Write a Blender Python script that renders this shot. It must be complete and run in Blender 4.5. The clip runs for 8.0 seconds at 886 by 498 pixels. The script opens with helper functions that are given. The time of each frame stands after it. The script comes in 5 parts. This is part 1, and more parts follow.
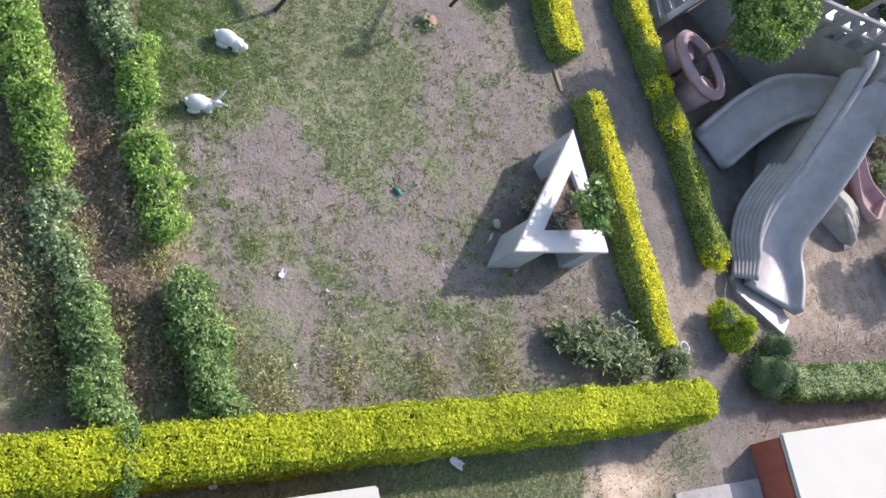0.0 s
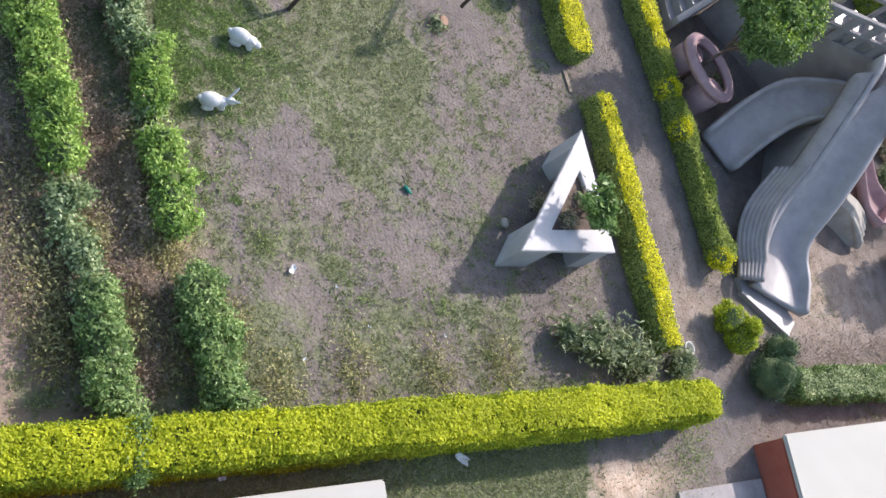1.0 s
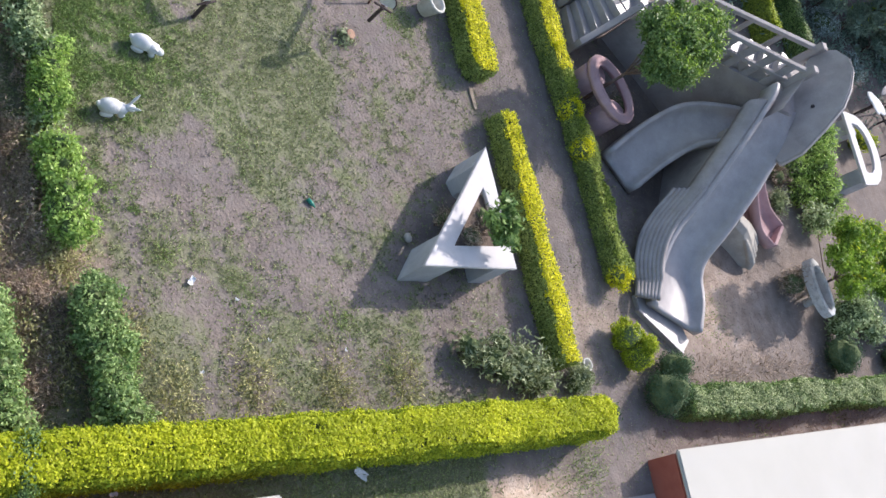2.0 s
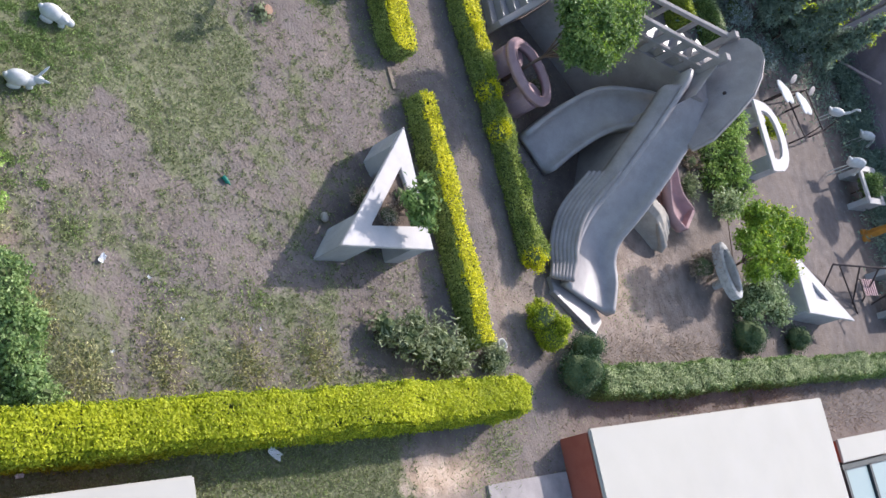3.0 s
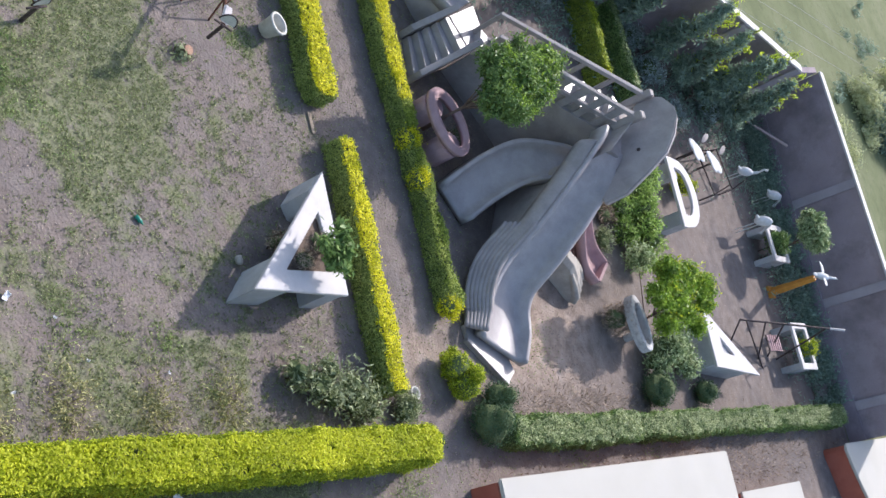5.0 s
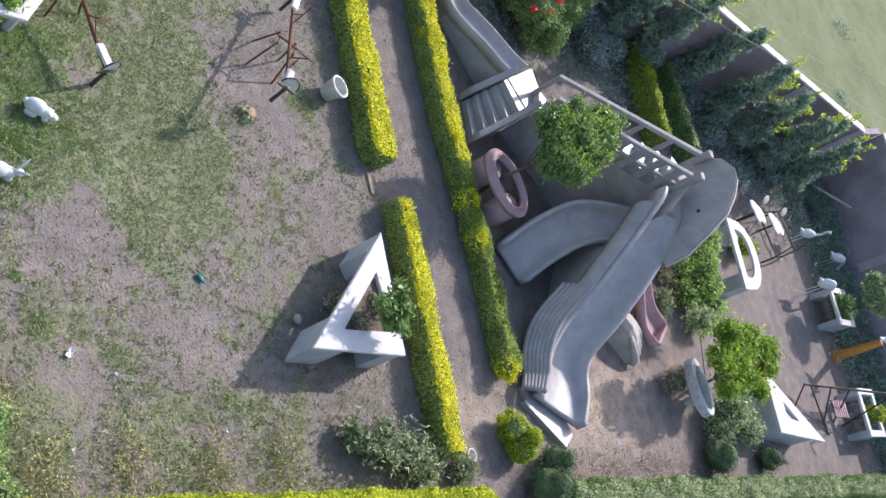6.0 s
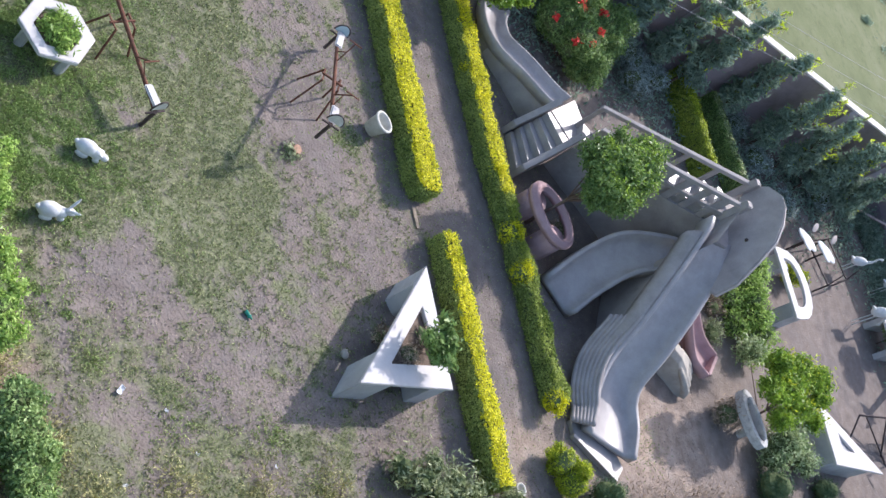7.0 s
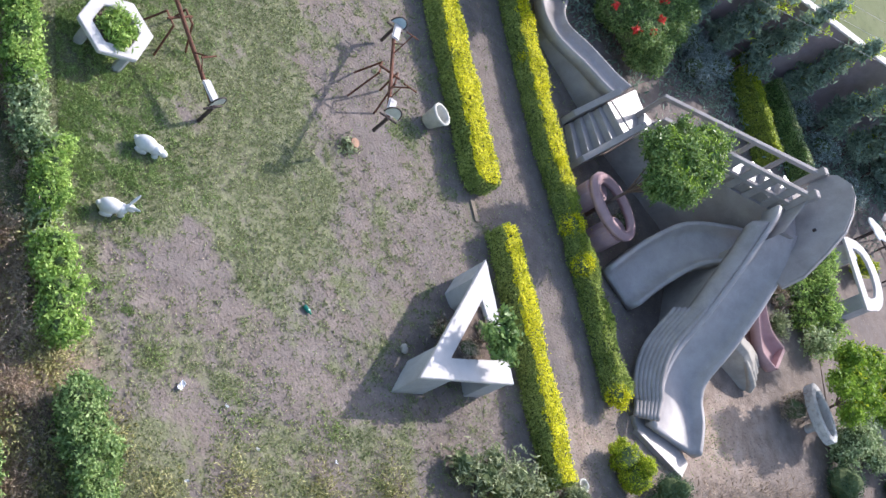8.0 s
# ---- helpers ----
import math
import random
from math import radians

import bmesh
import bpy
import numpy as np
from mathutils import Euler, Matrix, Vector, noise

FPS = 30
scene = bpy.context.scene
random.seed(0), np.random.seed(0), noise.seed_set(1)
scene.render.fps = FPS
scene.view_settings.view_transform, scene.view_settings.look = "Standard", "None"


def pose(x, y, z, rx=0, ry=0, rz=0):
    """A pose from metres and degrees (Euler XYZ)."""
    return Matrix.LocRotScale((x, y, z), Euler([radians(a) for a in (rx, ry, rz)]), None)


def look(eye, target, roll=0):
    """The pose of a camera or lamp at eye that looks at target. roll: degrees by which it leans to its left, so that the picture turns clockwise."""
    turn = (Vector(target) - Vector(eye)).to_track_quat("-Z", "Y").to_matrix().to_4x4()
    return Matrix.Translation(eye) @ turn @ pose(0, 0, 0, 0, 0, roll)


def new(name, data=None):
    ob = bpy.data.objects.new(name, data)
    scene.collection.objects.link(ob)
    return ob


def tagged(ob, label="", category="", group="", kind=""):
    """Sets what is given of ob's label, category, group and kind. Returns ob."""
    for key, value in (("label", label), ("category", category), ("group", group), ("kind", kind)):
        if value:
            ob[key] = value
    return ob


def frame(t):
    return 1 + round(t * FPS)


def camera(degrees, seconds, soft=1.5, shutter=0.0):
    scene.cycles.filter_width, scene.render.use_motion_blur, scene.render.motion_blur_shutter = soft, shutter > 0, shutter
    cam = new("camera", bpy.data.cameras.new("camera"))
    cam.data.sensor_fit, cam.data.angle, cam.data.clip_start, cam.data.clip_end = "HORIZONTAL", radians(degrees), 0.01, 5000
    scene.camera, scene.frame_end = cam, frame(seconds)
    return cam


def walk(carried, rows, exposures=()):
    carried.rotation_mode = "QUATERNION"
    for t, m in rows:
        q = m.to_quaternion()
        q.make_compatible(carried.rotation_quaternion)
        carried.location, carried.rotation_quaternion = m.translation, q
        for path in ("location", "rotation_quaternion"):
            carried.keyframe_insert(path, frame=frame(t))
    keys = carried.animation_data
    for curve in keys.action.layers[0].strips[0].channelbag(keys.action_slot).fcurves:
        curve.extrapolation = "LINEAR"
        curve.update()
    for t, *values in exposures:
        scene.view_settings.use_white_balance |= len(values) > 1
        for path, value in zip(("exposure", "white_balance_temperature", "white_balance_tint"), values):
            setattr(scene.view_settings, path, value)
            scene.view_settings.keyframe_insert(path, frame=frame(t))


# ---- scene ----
cam = camera(44.53, 8.0, soft=1.5)
EYE = (0.0, 0.0, 15.0)
ROWS = [
    (0.0, 24.203, -33.252, 76.587), (0.5, 23.804, -32.757, 77.053), (1.0, 23.569, -33.133, 77.562),
    (1.5, 25.127, -35.984, 77.091), (2.0, 25.196, -38.234, 76.097), (3.5, 26.008, -44.38, 73.71),
    (4.0, 27.048, -46.23, 73.042), (4.5, 27.777, -48.369, 72.228), (5.0, 28.425, -47.122, 73.434),
    (6.5, 30.542, -43.56, 76.574), (7.0, 31.04, -42.138, 76.748), (7.5, 30.939, -41.25, 77.197),
    (8.0, 29.687, -39.211, 78.279),
]
NEARER = {0.0: (-0.063, 0.129, 14.831), 8.0: (-0.09, 0.153, 14.838)}
walk(cam, [(t, pose(*NEARER.get(t, EYE), rx, ry, rz)) for t, rx, ry, rz in ROWS],
     [(0.0, 0.93, 6300, 15), (0.5, 0.84, 6300, 15), (2.0, 0.83, 6280, 15), (3.5, 0.72, 6150, 15), (4.5, 0.71, 6130, 15), (5.0, 0.78, 6130, 15), (6.5, 0.91, 6100, 15), (7.5, 0.89, 6110, 15), (8.0, 0.99, 6140, 15)])

# ---- light: a clear morning, the sun ahead of the camera ----
SUN_WAY = Vector((0.54, -1.215, -1.0))
world = bpy.data.worlds.new("sky")
scene.world = world
world.use_nodes = True
wn = world.node_tree.nodes
sky = wn.new("ShaderNodeTexSky")
sky.sky_type, sky.sun_disc = "NISHITA", False
sky.sun_elevation, sky.sun_rotation = radians(36.9), radians(-24.0)
sky.dust_density, sky.air_density = 2.0, 1.2
world.node_tree.links.new(sky.outputs[0], wn["Background"].inputs[0])
wn["Background"].inputs[1].default_value = 0.15
lamp = bpy.data.lights.new("sun", "SUN")
lamp.energy, lamp.angle, lamp.color = 3.2, radians(0.55), (1.0, 0.94, 0.885)
sun = new("sun", lamp)
sun.matrix_world = look((0, 0, 30), Vector((0, 0, 30)) + SUN_WAY)


# ---- materials ----
def mat(name, low, high, scale=6.0, rough=0.9, bump=0.3, fine=60.0, stain=None, stain_amount=0.0, stain_scale=1.2,
        island=0.0, spec=0.3, metal=0.0, translucent=0.0):
    m = bpy.data.materials.new(name)
    m.use_nodes = True
    t, b = m.node_tree, m.node_tree.nodes["Principled BSDF"]
    n, l = t.nodes, t.links
    co = n.new("ShaderNodeNewGeometry")
    big, small = n.new("ShaderNodeTexNoise"), n.new("ShaderNodeTexNoise")
    big.inputs["Scale"].default_value, big.inputs["Detail"].default_value = scale, 5
    small.inputs["Scale"].default_value, small.inputs["Detail"].default_value = fine, 4
    for q in (big, small):
        l.new(co.outputs["Position"], q.inputs["Vector"])
    mixf = n.new("ShaderNodeMath")
    mixf.operation = "MULTIPLY_ADD"
    l.new(small.outputs["Fac"], mixf.inputs[0])
    mixf.inputs[1].default_value = 0.5
    half = n.new("ShaderNodeMath")
    half.operation = "MULTIPLY_ADD"
    l.new(big.outputs["Fac"], half.inputs[0])
    half.inputs[1].default_value, half.inputs[2].default_value = 1.3, -0.4
    l.new(half.outputs[0], mixf.inputs[2])
    fac = mixf.outputs[0]
    if island:
        rnd = n.new("ShaderNodeMath")
        rnd.operation = "MULTIPLY_ADD"
        l.new(co.outputs["Random Per Island"], rnd.inputs[0])
        rnd.inputs[1].default_value = island
        sub = n.new("ShaderNodeMath")
        sub.operation = "ADD"
        l.new(fac, sub.inputs[0])
        sub.inputs[1].default_value = -island / 2
        l.new(sub.outputs[0], rnd.inputs[2])
        fac = rnd.outputs[0]
    ramp = n.new("ShaderNodeValToRGB")
    ramp.color_ramp.elements[0].position, ramp.color_ramp.elements[1].position = 0.2, 0.85
    ramp.color_ramp.elements[0].color, ramp.color_ramp.elements[1].color = (*low, 1), (*high, 1)
    l.new(fac, ramp.inputs[0])
    colour = ramp.outputs[0]
    if stain:
        st = n.new("ShaderNodeTexNoise")
        st.inputs["Scale"].default_value, st.inputs["Detail"].default_value, st.inputs["Roughness"].default_value = stain_scale, 8, 0.7
        l.new(co.outputs["Position"], st.inputs["Vector"])
        sr = n.new("ShaderNodeValToRGB")
        sr.color_ramp.elements[0].position, sr.color_ramp.elements[1].position = 0.48, 0.7
        sr.color_ramp.elements[1].color = (stain_amount, stain_amount, stain_amount, 1)
        l.new(st.outputs["Fac"], sr.inputs[0])
        mx = n.new("ShaderNodeMix")
        mx.data_type = "RGBA"
        l.new(sr.outputs[0], mx.inputs[0])
        l.new(colour, mx.inputs[6])
        mx.inputs[7].default_value = (*stain, 1)
        colour = mx.outputs[2]
    l.new(colour, b.inputs["Base Color"])
    b.inputs["Roughness"].default_value, b.inputs["Metallic"].default_value = rough, metal
    b.inputs["Specular IOR Level"].default_value = spec
    if bump:
        bp = n.new("ShaderNodeBump")
        bp.inputs["Strength"].default_value, bp.inputs["Distance"].default_value = bump, 0.02
        l.new(small.outputs["Fac"], bp.inputs["Height"])
        l.new(bp.outputs[0], b.inputs["Normal"])
    if translucent:
        tr, add = n.new("ShaderNodeBsdfTranslucent"), n.new("ShaderNodeMixShader")
        l.new(colour, tr.inputs[0])
        add.inputs[0].default_value = translucent
        l.new(b.outputs[0], add.inputs[1])
        l.new(tr.outputs[0], add.inputs[2])
        l.new(add.outputs[0], n["Material Output"].inputs["Surface"])
    return m


CONCRETE = mat("grey_concrete", (0.28, 0.252, 0.24), (0.385, 0.35, 0.335), 2.5, 0.8, 0.25, 40, (0.21, 0.195, 0.185), 0.7, 1.4)
CONCRETE_WORN = mat("worn_slide_concrete", (0.285, 0.26, 0.25), (0.38, 0.35, 0.338), 3.0, 0.38, 0.12, 30, (0.21, 0.196, 0.19), 0.7, 1.1, spec=0.65)
FOOT = mat("cream_concrete", (0.3, 0.275, 0.24), (0.42, 0.385, 0.34), 4.0, 0.85, 0.3, 40, (0.22, 0.2, 0.17), 0.5, 3.0)
WHITE = mat("white_paint", (0.47, 0.445, 0.432), (0.56, 0.533, 0.518), 3.0, 0.7, 0.12, 50, (0.4, 0.38, 0.36), 0.4, 2.6)
CHIPPED = mat("chipped_white_paint", (0.45, 0.44, 0.43), (0.56, 0.55, 0.53), 5.0, 0.8, 0.4, 40, (0.24, 0.23, 0.22), 0.95, 7.0)
# darker copy of the white paint, with the legs' shade put into it
LEG = mat("shaded_white_paint", (0.36, 0.355, 0.355), (0.47, 0.462, 0.46), 3.0, 0.8, 0.2, 50, (0.3, 0.28, 0.26), 0.5, 2.0)
ROOF = mat("white_roof_paint", (0.39, 0.375, 0.328), (0.425, 0.41, 0.362), 1.0, 0.7, 0.02, 60, (0.41, 0.4, 0.385), 0.3, 0.7)
RED = mat("terracotta_paint", (0.3, 0.085, 0.055), (0.4, 0.125, 0.08), 3.0, 0.8, 0.15, 50, (0.22, 0.08, 0.06), 0.5, 1.5)
PINK = mat("faded_pink_paint", (0.33, 0.21, 0.215), (0.44, 0.29, 0.29), 4.0, 0.75, 0.2, 50, (0.3, 0.2, 0.2), 0.6, 2.5)
MAUVE = mat("mauve_plaster", (0.24, 0.195, 0.215), (0.33, 0.27, 0.29), 1.0, 0.9, 0.3, 25, (0.12, 0.1, 0.1), 0.6, 0.6)
PIER = mat("mauve_grey_plaster", (0.29, 0.255, 0.275), (0.38, 0.335, 0.355), 1.5, 0.9, 0.3, 25)
PILASTER = mat("grey_plaster", (0.36, 0.35, 0.36), (0.48, 0.46, 0.46), 2.0, 0.9, 0.3, 25)
RUST = mat("rusty_iron", (0.09, 0.04, 0.028), (0.2, 0.085, 0.05), 14.0, 0.75, 0.4, 90, (0.05, 0.035, 0.03), 0.6, 6.0, metal=0.3)
DARK_IRON = mat("dark_iron", (0.045, 0.035, 0.035), (0.1, 0.075, 0.07), 14.0, 0.6, 0.3, 90, metal=0.4)
STATUE = mat("white_statue_paint", (0.55, 0.55, 0.535), (0.66, 0.655, 0.64), 8.0, 0.7, 0.3, 60, (0.45, 0.43, 0.4), 0.4, 6.0)
ORANGE = mat("orange_paint", (0.48, 0.2, 0.03), (0.62, 0.28, 0.045), 6.0, 0.6, 0.2, 50, (0.3, 0.14, 0.04), 0.5, 5.0)
POT = mat("cream_pot", (0.46, 0.45, 0.4), (0.6, 0.59, 0.53), 7.0, 0.8, 0.3, 50, (0.3, 0.28, 0.24), 0.5, 6.0)
BARK = mat("bark", (0.09, 0.06, 0.045), (0.18, 0.13, 0.1), 14.0, 0.95, 0.6, 50)
SOIL = mat("dry_soil", (0.1, 0.075, 0.06), (0.19, 0.145, 0.115), 8.0, 1.0, 0.6, 50)
SOIL_CLOD = mat("soil_clod", (0.17, 0.142, 0.122), (0.28, 0.236, 0.205), 3.0, 1.0, 0.0, 50, island=0.8)
WOOD = mat("weathered_wood", (0.2, 0.16, 0.12), (0.34, 0.28, 0.215), 10.0, 0.9, 0.4, 60)
POLE_PAINT = mat("faded_pink_paint", (0.4, 0.3, 0.29), (0.55, 0.43, 0.41), 8.0, 0.8, 0.2, 60)
CUT_WOOD = mat("reddish_cut_wood", (0.26, 0.15, 0.1), (0.44, 0.28, 0.19), 10.0, 0.9, 0.4, 60)
FRAME_GREEN = mat("dark_green_frame", (0.03, 0.04, 0.04), (0.06, 0.07, 0.07), 10.0, 0.6, 0.2, 60)
BOTTLE = mat("green_plastic", (0.01, 0.16, 0.11), (0.02, 0.25, 0.17), 10.0, 0.25, 0.0, 60, spec=0.5)
PAPER = mat("white_litter", (0.6, 0.6, 0.6), (0.8, 0.8, 0.8), 20.0, 0.8, 0.3, 80)
BLUE_PLASTIC = mat("pale_blue_plastic", (0.38, 0.49, 0.54), (0.48, 0.58, 0.63), 8.0, 0.5, 0.1, 60)
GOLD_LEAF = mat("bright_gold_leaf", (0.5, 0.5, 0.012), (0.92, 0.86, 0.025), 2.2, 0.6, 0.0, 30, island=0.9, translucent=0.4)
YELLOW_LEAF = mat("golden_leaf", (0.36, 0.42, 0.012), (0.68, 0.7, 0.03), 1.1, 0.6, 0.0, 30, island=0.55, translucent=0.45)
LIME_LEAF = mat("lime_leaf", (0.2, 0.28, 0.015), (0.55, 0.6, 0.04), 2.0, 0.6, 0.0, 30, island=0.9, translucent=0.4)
GREEN_LEAF = mat("green_leaf", (0.1, 0.18, 0.05), (0.29, 0.41, 0.13), 2.0, 0.5, 0.0, 30, island=0.9, translucent=0.35)
FRESH_LEAF = mat("fresh_green_leaf", (0.12, 0.22, 0.02), (0.36, 0.52, 0.07), 2.0, 0.5, 0.0, 30, island=0.9, translucent=0.38)
PALE_LEAF = mat("pale_leaf", (0.18, 0.26, 0.1), (0.5, 0.58, 0.32), 2.0, 0.5, 0.0, 30, island=0.9, translucent=0.3)
GREY_LEAF = mat("silver_leaf", (0.16, 0.21, 0.19), (0.42, 0.49, 0.45), 2.0, 0.6, 0.0, 30, island=0.9, translucent=0.1)
OLIVE_LEAF = mat("olive_leaf", (0.16, 0.2, 0.09), (0.42, 0.46, 0.26), 2.0, 0.6, 0.0, 30, island=0.9, translucent=0.3)
DARK_LEAF = mat("dark_conifer_leaf", (0.035, 0.075, 0.035), (0.085, 0.15, 0.06), 2.0, 0.7, 0.0, 30, island=0.9, translucent=0.1)
DRY_LEAF = mat("dry_brown_leaf", (0.2, 0.15, 0.105), (0.46, 0.365, 0.265), 2.0, 0.9, 0.0, 30, island=0.9, translucent=0.1)
STRAW_LEAF = mat("dry_reddish_straw", (0.32, 0.235, 0.17), (0.62, 0.5, 0.38), 1.5, 0.9, 0.0, 30, island=0.9, translucent=0.15)
RED_PETAL = mat("red_petal", (0.6, 0.03, 0.03), (0.85, 0.12, 0.08), 4.0, 0.6, 0.0, 30, island=0.9, translucent=0.2)
# dull green lifted towards blue-grey, so haze is painted into the leaf
SHADE_LEAF = mat("hazed_green_leaf", (0.16, 0.235, 0.175), (0.33, 0.43, 0.32), 2.0, 0.6, 0.0, 30, island=0.7, translucent=0.35)
# brighter leaf that paints sunlight onto the tips of the wall trees
TIP_LEAF = mat("painted_sun_tip_leaf", (0.32, 0.44, 0.03), (0.66, 0.76, 0.08), 2.0, 0.6, 0.0, 30, island=0.9, translucent=0.45)
TREE_LEAF = mat("mid_green_leaf", (0.09, 0.17, 0.045), (0.27, 0.39, 0.12), 2.0, 0.45, 0.0, 30, island=0.9, translucent=0.3)
CLIP_LEAF = mat("clipped_hedge_leaf", (0.13, 0.19, 0.06), (0.42, 0.48, 0.21), 3.0, 0.55, 0.0, 30, island=0.9, translucent=0.2)
SCRUB_LEAF = mat("sunny_scrub_leaf", (0.36, 0.4, 0.2), (0.62, 0.64, 0.38), 0.8, 0.8, 0.0, 30, island=0.8, translucent=0.35)
ROW_LEAF = mat("row_shrub_leaf", (0.17, 0.29, 0.055), (0.48, 0.64, 0.17), 2.0, 0.5, 0.0, 30, island=0.9, translucent=0.38)
TUFT = mat("tuft_blade", (0.13, 0.2, 0.05), (0.33, 0.42, 0.14), 0.8, 0.8, 0.0, 30, island=0.9, translucent=0.25)
ROW_WEED = mat("olive_straw_weed", (0.24, 0.23, 0.09), (0.48, 0.46, 0.22), 0.8, 0.8, 0.0, 30, island=0.8, translucent=0.3)
LUSH = mat("lush_grass_blade", (0.15, 0.23, 0.07), (0.33, 0.44, 0.15), 0.8, 0.8, 0.0, 30, island=0.8, translucent=0.25)
MID_ROW_LEAF = mat("mid_row_leaf", (0.14, 0.23, 0.07), (0.4, 0.53, 0.2), 2.0, 0.5, 0.0, 30, island=0.9, translucent=0.36)
GRASS = mat("grass_blade", (0.16, 0.195, 0.083), (0.34, 0.38, 0.17), 0.8, 0.8, 0.0, 30, island=0.8, translucent=0.2)
# greener side growth of the hedges, with shade painted into its darker tone
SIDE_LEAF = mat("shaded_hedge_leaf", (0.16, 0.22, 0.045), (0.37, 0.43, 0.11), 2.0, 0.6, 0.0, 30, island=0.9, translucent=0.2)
HEDGE_LEAF = mat("green_hedge_leaf", (0.17, 0.24, 0.03), (0.38, 0.45, 0.07), 1.6, 0.6, 0.0, 30, island=0.8, translucent=0.3)
# twiggy inside of plants; its dark colour paints the shade in leaf gaps
CORE = mat("shaded_inner_twigs", (0.07, 0.1, 0.04), (0.14, 0.17, 0.07), 9.0, 1.0, 0.5, 40)


# ---- mesh helpers ----
def link(name, bm, material, parent=None, label="", smooth=False):
    me = bpy.data.meshes.new(name)
    bm.normal_update()
    bm.to_mesh(me)
    bm.free()
    me.materials.append(material)
    if smooth:
        me.polygons.foreach_set("use_smooth", [True] * len(me.polygons))
    ob = new(name, me)
    ob.parent = parent
    if label:
        ob["label"] = label
    return ob


def part(name, bm, material, parent, label="", smooth=False):
    return link(name, bm, material, parent, label, smooth)


def thing(name, label, category, group="", at=(0, 0, 0), turn=0.0, kind=""):
    ob = new(name)
    ob.empty_display_size = 0.1
    ob.matrix_world = pose(*at, 0, 0, turn)
    return tagged(ob, label, category, group, kind)


def box(x0, x1, y0, y1, z0, z1, bevel=0.01, bm=None):
    bm = bm or bmesh.new()
    m = Matrix.LocRotScale(((x0 + x1) / 2, (y0 + y1) / 2, (z0 + z1) / 2), None, (abs(x1 - x0), abs(y1 - y0), abs(z1 - z0)))
    made = bmesh.ops.create_cube(bm, size=1, matrix=m)
    if bevel:
        edges = list({e for v in made["verts"] for e in v.link_edges})
        bmesh.ops.bevel(bm, geom=edges, offset=bevel, segments=2, affect="EDGES")
    return bm


def bar(a, b, r, sides=8, bm=None, r2=None):
    """A round bar from a to b."""
    bm = bm or bmesh.new()
    a, b = Vector(a), Vector(b)
    d = b - a
    m = Matrix.Translation((a + b) / 2) @ d.to_track_quat("Z", "Y").to_matrix().to_4x4()
    bmesh.ops.create_cone(bm, cap_ends=True, segments=sides, radius1=r, radius2=r if r2 is None else r2, depth=d.length, matrix=m)
    return bm


def tube(points, radii, sides=8, bm=None, flat=1.0):
    """A smooth tube through points, with a radius at each."""
    bm = bm or bmesh.new()
    pts = [Vector(p) for p in points]
    rings = []
    for i, p in enumerate(pts):
        d = (pts[min(i + 1, len(pts) - 1)] - pts[max(i - 1, 0)]).normalized()
        side = d.cross(Vector((0, 0, 1)))
        side = side.normalized() if side.length > 1e-3 else Vector((1, 0, 0))
        up = side.cross(d)
        rings.append([bm.verts.new(p + radii[i] * (math.cos(a) * side + flat * math.sin(a) * up)) for a in (2 * math.pi * k / sides for k in range(sides))])
    for r, s in zip(rings, rings[1:]):
        for k in range(sides):
            bm.faces.new((r[k], r[(k + 1) % sides], s[(k + 1) % sides], s[k]))
    bm.faces.new(rings[0][::-1])
    bm.faces.new(rings[-1])
    return bm


def prism(outline, z0, z1, bevel=0.012, hole=None, bm=None):
    """A slab of an outline (counter-clockwise), with an optional hole of as many corners."""
    bm = bm or bmesh.new()
    n = len(outline)
    if hole is None:
        lo, hi = [bm.verts.new((x, y, z0)) for x, y in outline], [bm.verts.new((x, y, z1)) for x, y in outline]
        bm.faces.new(lo[::-1])
        bm.faces.new(hi)
        for i in range(n):
            bm.faces.new((lo[i], lo[(i + 1) % n], hi[(i + 1) % n], hi[i]))
    else:
        ring = [[bm.verts.new((x, y, z)) for x, y in o] for o, z in ((outline, z0), (outline, z1), (hole, z1), (hole, z0))]
        for r, s in zip(ring, ring[1:] + ring[:1]):
            for i in range(n):
                bm.faces.new((r[i], r[(i + 1) % n], s[(i + 1) % n], s[i]))
    bmesh.ops.recalc_face_normals(bm, faces=bm.faces)
    if bevel:
        sharp = [e for e in bm.edges if e.calc_face_angle(0) > 0.5]
        bmesh.ops.bevel(bm, geom=sharp, offset=bevel, segments=2, affect="EDGES")
    return bm


def loft(stations, section, close=True, bm=None):
    """Sections (lists of (across, up)) carried along stations (x, y, z, across vector)."""
    bm = bm or bmesh.new()
    rings = []
    for k, (x, y, z, ax, ay) in enumerate(stations):
        rings.append([bm.verts.new((x + ax * a, y + ay * a, z + u)) for a, u in section(k)])
    n = len(rings[0])
    for r, s in zip(rings, rings[1:]):
        for i in range(n if close else n - 1):
            bm.faces.new((r[i], r[(i + 1) % n], s[(i + 1) % n], s[i]))
    if close:
        bm.faces.new(rings[0][::-1])
        bm.faces.new(rings[-1])
    bmesh.ops.recalc_face_normals(bm, faces=bm.faces)
    return bm


def spline(points, steps=8):
    """Points along a smooth curve through the given ones."""
    p = [Vector(q) for q in points]
    out = []
    for i in range(len(p) - 1):
        a, b, c, d = p[max(i - 1, 0)], p[i], p[i + 1], p[min(i + 2, len(p) - 1)]
        for s in range(steps):
            t = s / steps
            out.append(0.5 * (2 * b + (c - a) * t + (2 * a - 5 * b + 4 * c - d) * t * t + (3 * b - a - 3 * c + d) * t ** 3))
    return out + [p[-1]]


